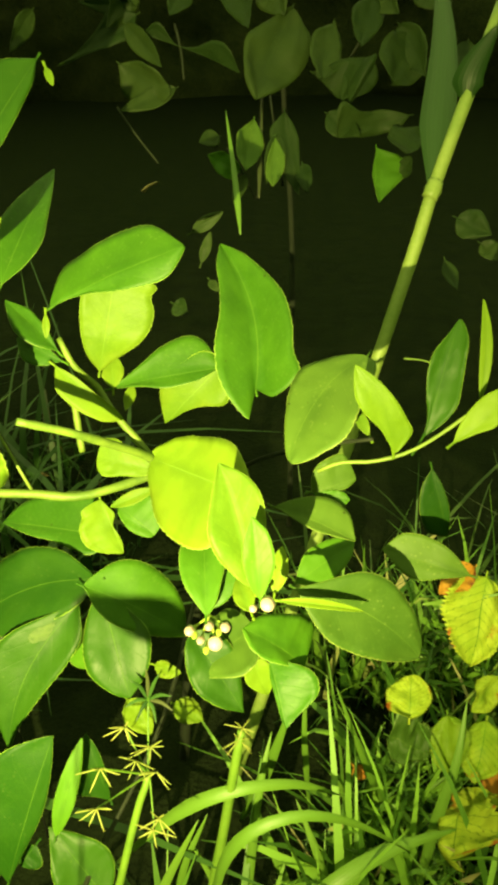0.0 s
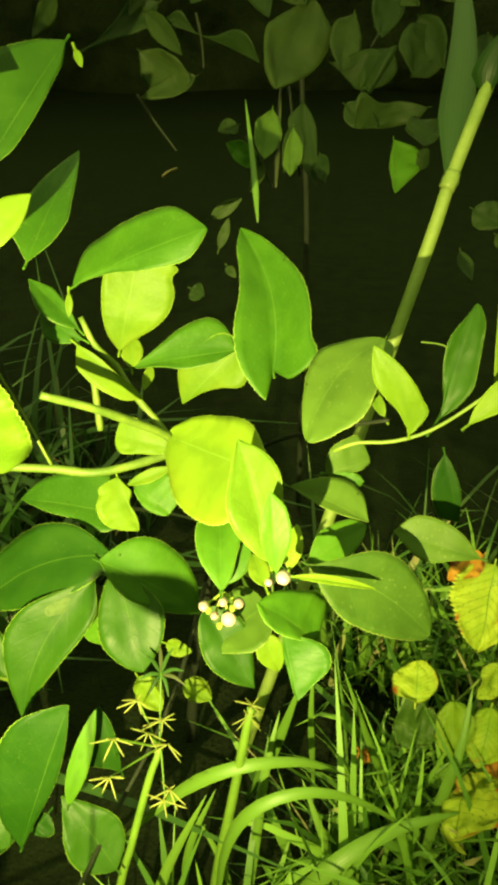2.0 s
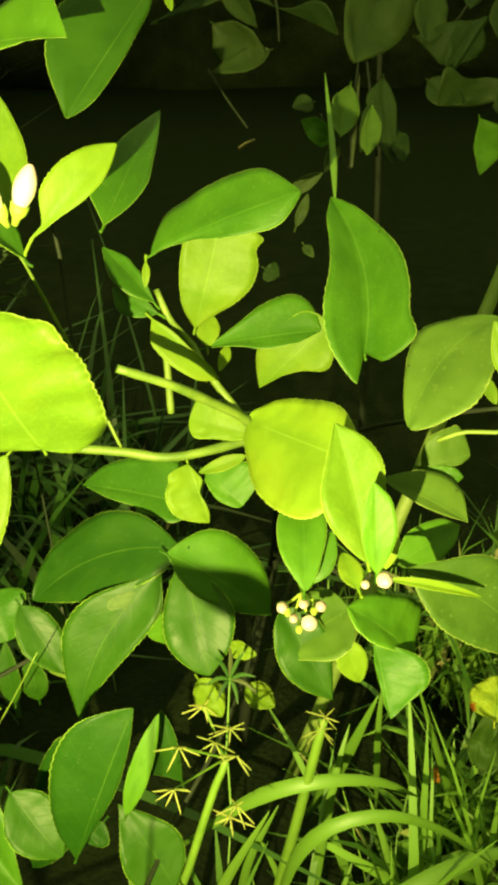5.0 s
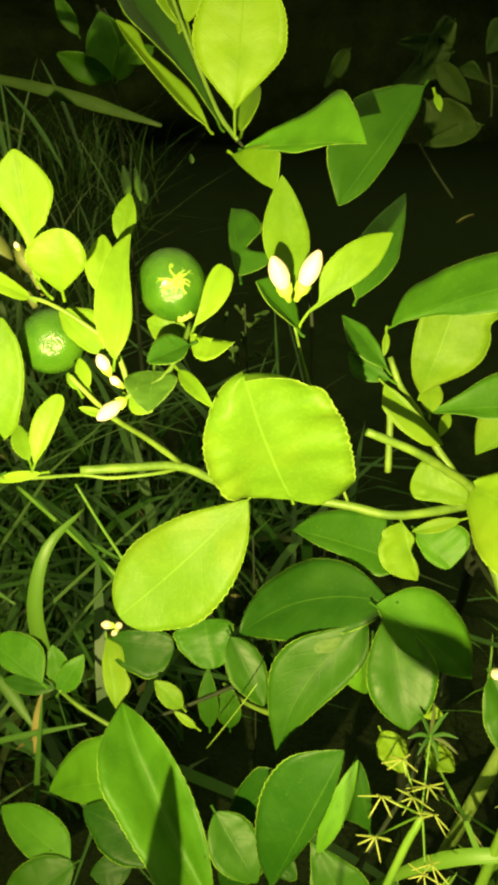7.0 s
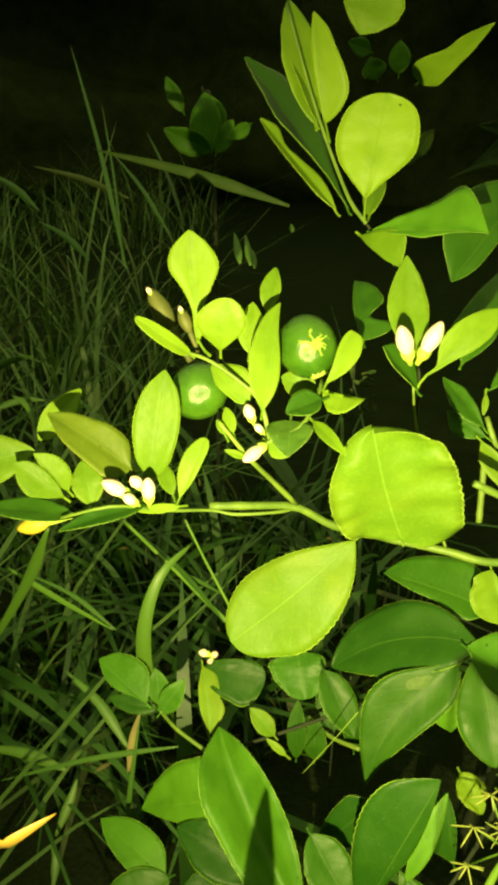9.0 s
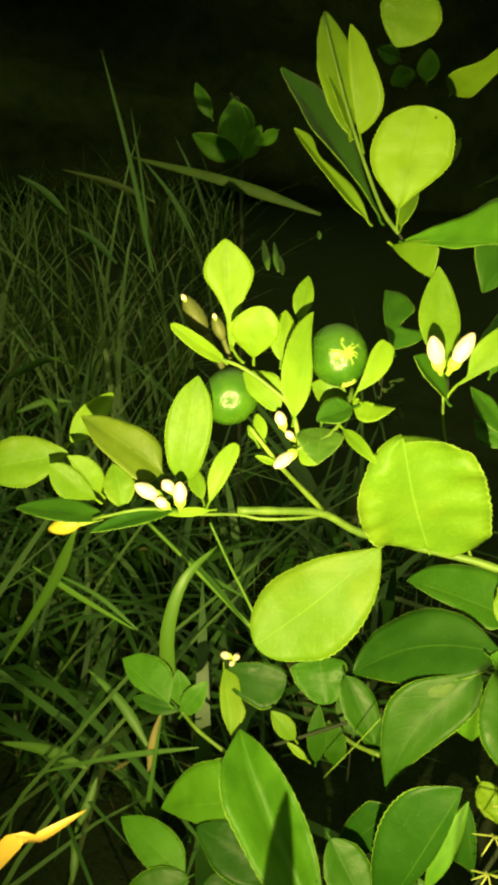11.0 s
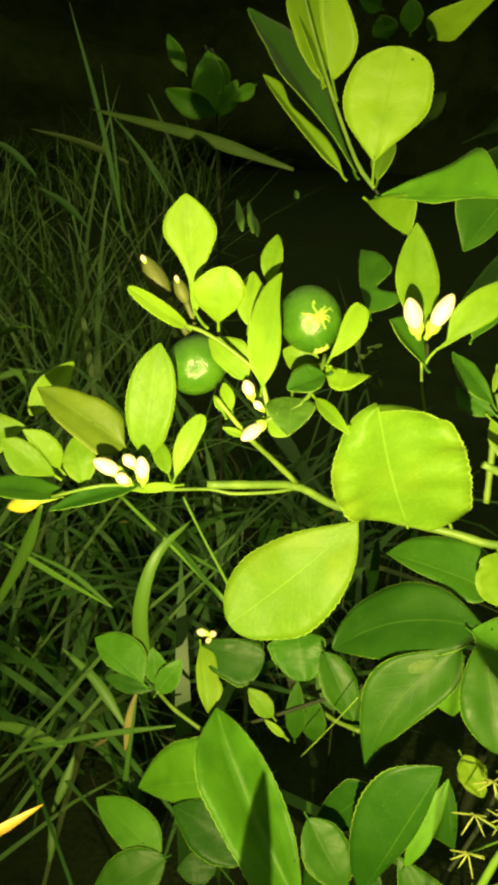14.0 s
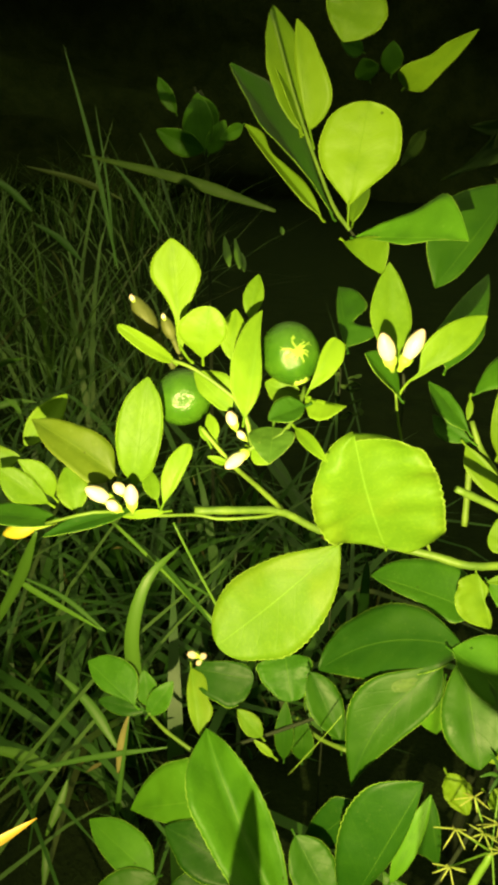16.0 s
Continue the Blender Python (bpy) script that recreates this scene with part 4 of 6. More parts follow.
# fruiting twig
leaf(shrub, (-0.319, 0.377, 0.785), (-0.330, 0.390, 0.858), 0.033, (0.45, -0.86, 0.23), YOUNG, fold=0.2, bend=-0.03, joint=(-0.309, 0.377, 0.778), edges=((0.4, 1.4, 1.9, 7.5, 15.4, 12.3, 4), (1.4, 4.9, 5.3, 12.1, 18, 12.8, 4.6)))
leaf(shrub, (-0.300, 0.373, 0.784), (-0.292, 0.370, 0.821), 0.031, (0.40, -0.90, -0.16), YOUNG, fold=0.1, joint=(-0.302, 0.378, 0.777), edges=((1.7, 6.3, 13.1, 18, 17.3, 12.1, 6.4), (1, 3.8, 8.2, 12.9, 13.3, 9.9, 5.1)))
leaf(shrub, (-0.325, 0.375, 0.778), (-0.350, 0.350, 0.807), 0.012, (0.74, -0.67, 0.06), YOUNG, fold=0.6, peak=0.5, point=0.4)
leaf(shrub, (-0.291, 0.400, 0.776), (-0.296, 0.418, 0.807), 0.019, (0.36, -0.78, 0.52), YOUNG, fold=0.3)
leaf(shrub, (-0.290, 0.429, 0.799), (-0.290, 0.444, 0.827), 0.015, (0.37, -0.82, 0.44), YOUNG, fold=0.4, ruffle=1.6)
leaf(shrub, (-0.266, 0.367, 0.749), (-0.272, 0.409, 0.811), 0.022, (0.47, -0.71, 0.52), MID, fold=0.25, edges=((2.7, 9.9, 14.2, 15.3, 13.2, 8.8, 3.2), (1.3, 4.8, 6.7, 4.8, 1.7, 0.4, 0.1)))
leaf(shrub, (-0.284, 0.384, 0.744), (-0.316, 0.390, 0.766), 0.022, (0.17, -0.85, 0.49), MID, fold=0.2, edges=((1.2, 4.3, 5.7, 6.5, 6.3, 3.3, 0.9), (2.2, 8.2, 13.8, 15.9, 12, 6.9, 1.9)))
leaf(shrub, (-0.241, 0.423, 0.753), (-0.230, 0.445, 0.787), 0.016, (0.32, -0.84, 0.43), YOUNG, fold=0.25, edges=((0.2, 0.8, 1.5, 3, 4.2, 3.9, 2.3), (1.2, 4.6, 8.7, 11.3, 11.9, 10.2, 7.6)))
leaf(shrub, (-0.242, 0.420, 0.749), (-0.209, 0.410, 0.751), 0.026, (-0.29, -0.82, 0.50), YOUNG, fold=0.3, bend=-0.05, left=-0.2, right=1.2)
leaf(shrub, (-0.252, 0.434, 0.742), (-0.279, 0.432, 0.750), 0.021, (0.18, -0.90, 0.39), MID, fold=0.2)
leaf(shrub, (-0.256, 0.393, 0.733), (-0.249, 0.370, 0.717), 0.032, (0.21, -0.52, 0.83), WORN, fold=0.2, peak=0.34)
leaf(shrub, (-0.240, 0.396, 0.734), (-0.210, 0.377, 0.723), 0.010, (-0.21, -0.71, 0.67), YOUNG, fold=0.5)
leaf(shrub, (-0.240, 0.411, 0.746), (-0.260, 0.394, 0.738), 0.022, (0.17, -0.55, 0.82), DEEP, fold=0.3)
leaf(shrub, (-0.292, 0.375, 0.725), (-0.302, 0.384, 0.739), 0.009, (0.25, -0.72, 0.65), YOUNG, fold=0.3)
leaf(shrub, (-0.281, 0.372, 0.709), (-0.293, 0.364, 0.716), 0.005, (0.65, -0.70, 0.31), YOUNG, fold=0.4)
leaf(shrub, (-0.295, 0.368, 0.726), (-0.302, 0.370, 0.735), 0.005, (0.38, -0.81, 0.44), YOUNG, fold=0.4)
leaf(shrub, (-0.266, 0.379, 0.720), (-0.250, 0.377, 0.714), 0.013, (0.10, -0.83, 0.54), MID, fold=0.3)
flower_bud(shrub, (-0.279, 0.378, 0.737), (-0.281, 0.374, 0.748), 0.0040)
flower_bud(shrub, (-0.271, 0.377, 0.729), (-0.274, 0.373, 0.735), 0.0027)
flower_bud(shrub, (-0.269, 0.373, 0.719), (-0.274, 0.354, 0.716), 0.0046)
young_fruit(shrub, (-0.345, 0.390, 0.787), (-0.363, 0.390, 0.816), 0.0074, HUSK, "dull brown-green closed bud")
# no real flower bud: a pale body for the highlight on the husk tip
flower_bud(shrub, (-0.3605, 0.387, 0.8135), (-0.3625, 0.386, 0.818), 0.0018)
young_fruit(shrub, (-0.332, 0.391, 0.787), (-0.340, 0.391, 0.805), 0.0046, HUSK, "dull brown-green closed bud")
# again a pale body in place of a highlight on the second husk
flower_bud(shrub, (-0.3375, 0.389, 0.8025), (-0.3390, 0.389, 0.8065), 0.0016)
lime(shrub, (-0.261, 0.437, 0.773), 0.0217, (0.014, -0.009, -0.021), (0.53, -0.74, 0.39))
lime(shrub, (-0.332, 0.402, 0.741), 0.0211, (0.018, 0.009, 0.012), None)

# flowering end of the long twig
leaf(shrub, (-0.342, 0.343, 0.692), (-0.338, 0.364, 0.768), 0.032, (0.49, -0.85, 0.21), YOUNG, fold=0.15, edges=((2.7, 9.6, 14.6, 16.9, 15.4, 10.4, 3.4), (3, 10, 13.2, 14.7, 13.5, 9.3, 3)))
leaf(shrub, (-0.361, 0.348, 0.695), (-0.423, 0.338, 0.731), 0.034, (0.48, -0.56, 0.67), OLIVE, fold=0.3, edges=((11.2, 17.8, 17.4, 15.9, 13, 7.1, 1.9), (3.6, 13.4, 16.6, 15, 11.6, 7.5, 2)))
leaf(shrub, (-0.324, 0.352, 0.677), (-0.314, 0.376, 0.716), 0.014, (0.42, -0.81, 0.41), YOUNG, fold=0.2, edges=((1.1, 4, 7.9, 9.5, 9.3, 6.7, 3.6), (0.5, 1.8, 3.5, 4.3, 4.5, 4.5, 2.7)))
leaf(shrub, (-0.400, 0.324, 0.679), (-0.419, 0.314, 0.710), 0.015, (0.74, -0.62, 0.26), YOUNG, fold=0.25, edges=((0.5, 1.7, 3.1, 3.2, 2.7, 1.4, 0.4), (2, 7.2, 10.7, 11.6, 10.6, 6.7, 1.8)))
leaf(shrub, (-0.400, 0.318, 0.677), (-0.428, 0.303, 0.706), 0.021, (0.71, -0.61, 0.36), YOUNG, fold=0.25, edges=((1.3, 4.6, 9.1, 13, 11.2, 6.5, 1.7), (1, 3.5, 6.1, 8, 8.1, 6.1, 1.6)))
leaf(shrub, (-0.488, 0.297, 0.692), (-0.435, 0.333, 0.701), 0.038, (0.46, -0.79, 0.40), MID, fold=0.15)
leaf(shrub, (-0.456, 0.362, 0.693), (-0.439, 0.399, 0.726), 0.023, (0.63, -0.65, 0.44), MID, fold=0.3)
leaf(shrub, (-0.386, 0.331, 0.667), (-0.402, 0.344, 0.694), 0.023, (0.49, -0.64, 0.60), MID, fold=0.2)
leaf(shrub, (-0.351, 0.347, 0.667), (-0.393, 0.300, 0.661), 0.015, (0.24, -0.33, 0.92), DEEP, fold=0.3)
leaf(shrub, (-0.396, 0.322, 0.660), (-0.451, 0.290, 0.671), 0.022, (0.37, -0.34, 0.87), DEEP, fold=0.2)
leaf(shrub, (-0.332, 0.365, 0.661), (-0.361, 0.350, 0.658), 0.007, (0.36, -0.79, 0.50), YOUNG, fold=0.4)
leaf(shrub, (-0.334, 0.359, 0.674), (-0.351, 0.373, 0.691), 0.012, (0.26, -0.62, 0.74), YOUNG)
flower_bud(shrub, (-0.347, 0.319, 0.692), (-0.356, 0.307, 0.705), 0.0052)
flower_bud(shrub, (-0.339, 0.326, 0.696), (-0.342, 0.320, 0.705), 0.0042)
flower_bud(shrub, (-0.331, 0.323, 0.690), (-0.329, 0.320, 0.707), 0.0049)
flower_bud(shrub, (-0.339, 0.317, 0.688), (-0.342, 0.310, 0.696), 0.0038)
young_fruit(shrub, (-0.426, 0.330, 0.644), (-0.451, 0.320, 0.636), 0.0069)
tube("twig", [(-0.232, 0.383, 0.410), (-0.211, 0.388, 0.449), (-0.191, 0.392, 0.489)], 0.0005, 0.0004, BARK, shrub, 6, knobs=0.05, label="thin bare twig")

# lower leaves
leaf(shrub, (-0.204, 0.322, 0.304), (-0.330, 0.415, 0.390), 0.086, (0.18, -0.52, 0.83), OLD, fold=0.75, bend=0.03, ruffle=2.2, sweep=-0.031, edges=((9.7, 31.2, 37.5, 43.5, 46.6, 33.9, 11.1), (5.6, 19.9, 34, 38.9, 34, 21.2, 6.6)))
# unseen leaf and twig, added out of view to shade half a middle leaf
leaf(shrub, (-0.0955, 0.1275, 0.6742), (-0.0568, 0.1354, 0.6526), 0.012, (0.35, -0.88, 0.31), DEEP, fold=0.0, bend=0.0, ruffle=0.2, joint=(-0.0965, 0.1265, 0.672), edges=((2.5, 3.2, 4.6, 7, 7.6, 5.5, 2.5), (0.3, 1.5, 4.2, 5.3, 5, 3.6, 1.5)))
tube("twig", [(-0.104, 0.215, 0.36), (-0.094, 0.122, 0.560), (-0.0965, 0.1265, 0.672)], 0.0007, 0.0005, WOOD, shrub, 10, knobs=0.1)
# unseen leaf and branch, added out of view to cast a wedge-shaped shadow
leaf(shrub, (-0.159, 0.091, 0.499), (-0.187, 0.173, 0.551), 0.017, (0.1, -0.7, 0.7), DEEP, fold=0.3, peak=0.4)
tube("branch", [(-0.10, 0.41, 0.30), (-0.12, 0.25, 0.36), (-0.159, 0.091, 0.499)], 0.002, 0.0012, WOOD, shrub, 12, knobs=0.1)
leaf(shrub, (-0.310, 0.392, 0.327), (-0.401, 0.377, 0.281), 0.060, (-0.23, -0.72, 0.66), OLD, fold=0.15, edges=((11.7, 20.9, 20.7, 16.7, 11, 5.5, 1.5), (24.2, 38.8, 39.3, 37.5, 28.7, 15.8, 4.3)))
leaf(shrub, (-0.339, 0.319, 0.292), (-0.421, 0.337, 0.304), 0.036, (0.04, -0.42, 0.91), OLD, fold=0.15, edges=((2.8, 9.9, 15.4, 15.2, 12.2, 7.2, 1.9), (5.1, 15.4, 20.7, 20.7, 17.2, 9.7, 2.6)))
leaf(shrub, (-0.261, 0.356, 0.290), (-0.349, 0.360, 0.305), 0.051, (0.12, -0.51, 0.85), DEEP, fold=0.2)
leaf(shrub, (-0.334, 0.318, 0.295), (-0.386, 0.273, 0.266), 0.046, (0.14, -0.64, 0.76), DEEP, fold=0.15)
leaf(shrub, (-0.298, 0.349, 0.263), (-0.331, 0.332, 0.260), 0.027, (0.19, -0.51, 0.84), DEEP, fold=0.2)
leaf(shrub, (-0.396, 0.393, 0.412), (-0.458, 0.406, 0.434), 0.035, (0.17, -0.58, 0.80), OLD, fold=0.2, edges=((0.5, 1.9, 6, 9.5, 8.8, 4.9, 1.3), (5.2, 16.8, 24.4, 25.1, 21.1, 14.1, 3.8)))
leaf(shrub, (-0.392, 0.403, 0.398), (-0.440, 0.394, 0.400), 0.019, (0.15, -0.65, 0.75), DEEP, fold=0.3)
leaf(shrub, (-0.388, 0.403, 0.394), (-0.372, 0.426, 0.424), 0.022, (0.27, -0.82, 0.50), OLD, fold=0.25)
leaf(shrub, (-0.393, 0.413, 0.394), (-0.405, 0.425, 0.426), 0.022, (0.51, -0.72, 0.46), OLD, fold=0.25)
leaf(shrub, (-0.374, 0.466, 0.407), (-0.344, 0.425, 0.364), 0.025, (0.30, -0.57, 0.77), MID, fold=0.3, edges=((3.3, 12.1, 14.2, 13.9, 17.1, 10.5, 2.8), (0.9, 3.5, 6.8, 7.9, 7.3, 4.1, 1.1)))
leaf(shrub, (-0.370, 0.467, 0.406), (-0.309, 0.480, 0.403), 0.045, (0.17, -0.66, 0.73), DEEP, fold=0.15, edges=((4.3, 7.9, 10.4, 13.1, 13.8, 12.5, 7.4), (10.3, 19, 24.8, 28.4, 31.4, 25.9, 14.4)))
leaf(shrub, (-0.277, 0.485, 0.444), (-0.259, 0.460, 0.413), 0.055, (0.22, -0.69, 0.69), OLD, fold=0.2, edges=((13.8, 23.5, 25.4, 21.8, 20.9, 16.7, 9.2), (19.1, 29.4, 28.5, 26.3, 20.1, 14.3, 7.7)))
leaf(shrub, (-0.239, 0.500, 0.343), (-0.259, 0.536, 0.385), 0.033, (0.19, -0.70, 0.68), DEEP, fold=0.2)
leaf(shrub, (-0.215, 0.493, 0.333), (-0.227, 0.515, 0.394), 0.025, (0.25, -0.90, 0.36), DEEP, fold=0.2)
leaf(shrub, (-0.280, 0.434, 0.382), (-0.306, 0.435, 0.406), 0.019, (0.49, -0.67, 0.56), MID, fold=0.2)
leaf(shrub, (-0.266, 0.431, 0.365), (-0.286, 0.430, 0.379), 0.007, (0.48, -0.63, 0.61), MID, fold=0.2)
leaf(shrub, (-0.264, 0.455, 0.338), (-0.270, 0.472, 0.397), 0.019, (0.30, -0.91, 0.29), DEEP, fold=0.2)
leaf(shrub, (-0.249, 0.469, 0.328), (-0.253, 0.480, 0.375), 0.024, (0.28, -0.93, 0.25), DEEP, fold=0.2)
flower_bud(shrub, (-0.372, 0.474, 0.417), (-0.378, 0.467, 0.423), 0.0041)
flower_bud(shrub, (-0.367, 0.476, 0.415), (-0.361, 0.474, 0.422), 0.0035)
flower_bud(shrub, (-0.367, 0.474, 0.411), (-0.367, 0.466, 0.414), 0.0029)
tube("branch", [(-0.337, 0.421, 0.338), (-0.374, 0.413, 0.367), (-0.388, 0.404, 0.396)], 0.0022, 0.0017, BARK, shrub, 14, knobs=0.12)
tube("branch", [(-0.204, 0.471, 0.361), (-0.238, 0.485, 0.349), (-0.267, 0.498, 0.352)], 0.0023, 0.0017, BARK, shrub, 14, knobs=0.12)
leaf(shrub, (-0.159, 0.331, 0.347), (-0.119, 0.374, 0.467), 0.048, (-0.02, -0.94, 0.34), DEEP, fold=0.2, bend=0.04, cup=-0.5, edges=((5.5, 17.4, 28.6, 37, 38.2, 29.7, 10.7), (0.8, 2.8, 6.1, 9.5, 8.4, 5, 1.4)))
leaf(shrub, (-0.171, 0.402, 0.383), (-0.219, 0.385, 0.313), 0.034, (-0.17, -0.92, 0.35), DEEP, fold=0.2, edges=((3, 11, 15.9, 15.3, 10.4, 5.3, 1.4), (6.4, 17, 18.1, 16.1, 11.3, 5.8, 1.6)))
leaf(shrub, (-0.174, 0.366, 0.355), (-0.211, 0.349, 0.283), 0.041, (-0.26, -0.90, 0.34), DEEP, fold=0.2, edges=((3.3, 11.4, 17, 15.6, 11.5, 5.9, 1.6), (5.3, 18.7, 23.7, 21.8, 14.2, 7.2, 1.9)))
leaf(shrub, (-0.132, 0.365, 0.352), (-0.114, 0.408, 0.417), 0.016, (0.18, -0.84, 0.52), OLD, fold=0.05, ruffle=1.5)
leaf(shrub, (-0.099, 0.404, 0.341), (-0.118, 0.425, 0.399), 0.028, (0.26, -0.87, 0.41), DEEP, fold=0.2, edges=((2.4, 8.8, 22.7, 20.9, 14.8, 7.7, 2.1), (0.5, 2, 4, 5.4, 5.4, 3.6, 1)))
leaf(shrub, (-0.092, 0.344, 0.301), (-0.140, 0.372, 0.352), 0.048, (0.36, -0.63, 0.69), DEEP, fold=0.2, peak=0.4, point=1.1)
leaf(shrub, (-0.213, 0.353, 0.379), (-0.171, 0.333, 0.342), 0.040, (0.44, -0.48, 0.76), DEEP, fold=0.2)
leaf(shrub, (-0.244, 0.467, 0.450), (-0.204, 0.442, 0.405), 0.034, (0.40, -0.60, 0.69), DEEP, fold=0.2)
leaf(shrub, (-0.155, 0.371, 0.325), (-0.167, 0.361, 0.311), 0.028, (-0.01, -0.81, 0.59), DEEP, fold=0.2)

# tall reed behind the shrub
reed = thing("reed", (-0.029, 0.632, 0.000), "tall green reed with one broad upright blade", "reed")
tube("stalk", [(-0.029, 0.632, -0.010), (0.071, 0.762, 0.314), (0.171, 0.891, 0.639), (0.194, 0.923, 0.721), (0.226, 0.962, 0.815), (0.257, 0.998, 0.903)], 0.0085, 0.0076, REED, reed, 24, knobs=0.0)
tube("node", [(0.190, 0.916, 0.715), (0.194, 0.921, 0.723), (0.197, 0.927, 0.731)], 0.0094, 0.0094, REED, reed, 4, knobs=0.1)
blade("blade", [(0.194, 0.923, 0.721), (0.201, 0.988, 0.785), (0.211, 1.074, 0.861), (0.212, 1.187, 0.944)], 0.0450, GRASS, reed, (-0.18, -0.63, 0.76), 0.15, 16, twist=0, label="broad upright reed blade")
blade("blade", [(0.224, 0.959, 0.810), (0.225, 0.955, 0.841), (0.242, 0.936, 0.884)], 0.0366, GRASS, reed, (-0.28, -0.94, -0.21), 0.2, 16, twist=0)

# far shrub in the dark
far_shrub = thing("far_shrub", (0.037, 1.213, 0.000), "dim broad-leaved shrub standing in the dark behind", "shrub")
tube("trunk", [(0.037, 1.213, -0.020), (0.030, 1.290, 0.500), (0.010, 1.280, 0.787), (0.002, 1.265, 0.933)], 0.006, 0.003, WOOD, far_shrub, 14)
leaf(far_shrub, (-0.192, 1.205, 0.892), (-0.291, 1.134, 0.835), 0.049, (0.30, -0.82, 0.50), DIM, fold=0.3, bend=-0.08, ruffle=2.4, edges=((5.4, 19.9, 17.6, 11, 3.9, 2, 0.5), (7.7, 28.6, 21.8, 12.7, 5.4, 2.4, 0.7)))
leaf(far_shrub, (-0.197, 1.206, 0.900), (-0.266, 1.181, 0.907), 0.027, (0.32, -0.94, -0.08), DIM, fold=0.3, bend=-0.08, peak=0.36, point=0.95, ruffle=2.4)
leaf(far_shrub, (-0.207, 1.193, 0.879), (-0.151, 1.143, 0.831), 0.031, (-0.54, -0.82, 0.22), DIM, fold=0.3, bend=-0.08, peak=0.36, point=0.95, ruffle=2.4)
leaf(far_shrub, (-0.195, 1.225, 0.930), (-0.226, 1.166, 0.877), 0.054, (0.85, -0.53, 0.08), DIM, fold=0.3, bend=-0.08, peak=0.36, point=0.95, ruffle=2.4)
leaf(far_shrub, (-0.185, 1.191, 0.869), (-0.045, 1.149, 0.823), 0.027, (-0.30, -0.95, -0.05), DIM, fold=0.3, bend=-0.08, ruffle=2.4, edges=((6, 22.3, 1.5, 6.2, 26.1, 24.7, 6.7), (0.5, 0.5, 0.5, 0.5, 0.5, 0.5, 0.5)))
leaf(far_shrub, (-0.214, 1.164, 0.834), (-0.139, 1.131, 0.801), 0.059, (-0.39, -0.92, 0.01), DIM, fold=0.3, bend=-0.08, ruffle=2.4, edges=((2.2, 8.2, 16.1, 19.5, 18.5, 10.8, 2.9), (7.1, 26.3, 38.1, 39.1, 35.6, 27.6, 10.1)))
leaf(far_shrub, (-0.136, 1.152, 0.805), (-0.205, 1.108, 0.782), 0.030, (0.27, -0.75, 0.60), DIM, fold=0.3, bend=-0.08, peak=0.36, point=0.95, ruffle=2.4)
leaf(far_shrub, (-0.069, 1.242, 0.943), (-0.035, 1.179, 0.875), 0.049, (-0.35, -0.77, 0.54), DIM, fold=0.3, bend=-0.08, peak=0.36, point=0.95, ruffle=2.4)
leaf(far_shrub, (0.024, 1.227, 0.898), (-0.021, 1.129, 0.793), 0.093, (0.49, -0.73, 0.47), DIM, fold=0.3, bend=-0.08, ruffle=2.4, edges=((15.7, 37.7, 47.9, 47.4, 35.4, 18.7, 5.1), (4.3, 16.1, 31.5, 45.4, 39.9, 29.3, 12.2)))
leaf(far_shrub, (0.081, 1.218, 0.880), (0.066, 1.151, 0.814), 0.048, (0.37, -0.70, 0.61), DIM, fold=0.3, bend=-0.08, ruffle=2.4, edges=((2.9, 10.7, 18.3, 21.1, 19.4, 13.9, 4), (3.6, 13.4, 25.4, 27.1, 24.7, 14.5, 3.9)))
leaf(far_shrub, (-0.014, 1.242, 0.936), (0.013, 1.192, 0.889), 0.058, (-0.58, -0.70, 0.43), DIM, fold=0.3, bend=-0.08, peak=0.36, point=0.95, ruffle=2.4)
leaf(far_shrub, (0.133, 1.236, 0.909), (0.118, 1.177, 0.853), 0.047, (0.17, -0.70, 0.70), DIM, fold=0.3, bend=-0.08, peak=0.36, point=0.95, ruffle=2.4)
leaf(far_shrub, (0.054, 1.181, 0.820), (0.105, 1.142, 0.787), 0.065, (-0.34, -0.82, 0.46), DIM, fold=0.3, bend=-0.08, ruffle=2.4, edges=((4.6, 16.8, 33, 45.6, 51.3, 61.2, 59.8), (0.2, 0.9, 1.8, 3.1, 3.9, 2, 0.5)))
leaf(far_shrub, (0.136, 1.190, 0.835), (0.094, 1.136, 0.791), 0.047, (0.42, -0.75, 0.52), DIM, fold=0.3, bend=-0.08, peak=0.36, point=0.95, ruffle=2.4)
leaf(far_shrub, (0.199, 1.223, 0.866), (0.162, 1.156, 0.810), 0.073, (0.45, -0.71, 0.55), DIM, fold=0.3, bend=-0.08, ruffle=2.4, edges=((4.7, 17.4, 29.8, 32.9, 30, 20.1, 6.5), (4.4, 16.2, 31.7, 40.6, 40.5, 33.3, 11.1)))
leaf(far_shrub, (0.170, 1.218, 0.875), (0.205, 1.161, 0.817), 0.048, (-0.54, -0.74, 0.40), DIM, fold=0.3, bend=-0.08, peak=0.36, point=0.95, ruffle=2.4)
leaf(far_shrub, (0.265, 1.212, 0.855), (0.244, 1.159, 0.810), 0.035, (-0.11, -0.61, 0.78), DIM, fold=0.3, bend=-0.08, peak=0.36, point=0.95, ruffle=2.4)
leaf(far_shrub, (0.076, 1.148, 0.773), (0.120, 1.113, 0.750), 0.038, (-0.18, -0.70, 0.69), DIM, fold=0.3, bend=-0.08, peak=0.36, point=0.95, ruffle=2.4)
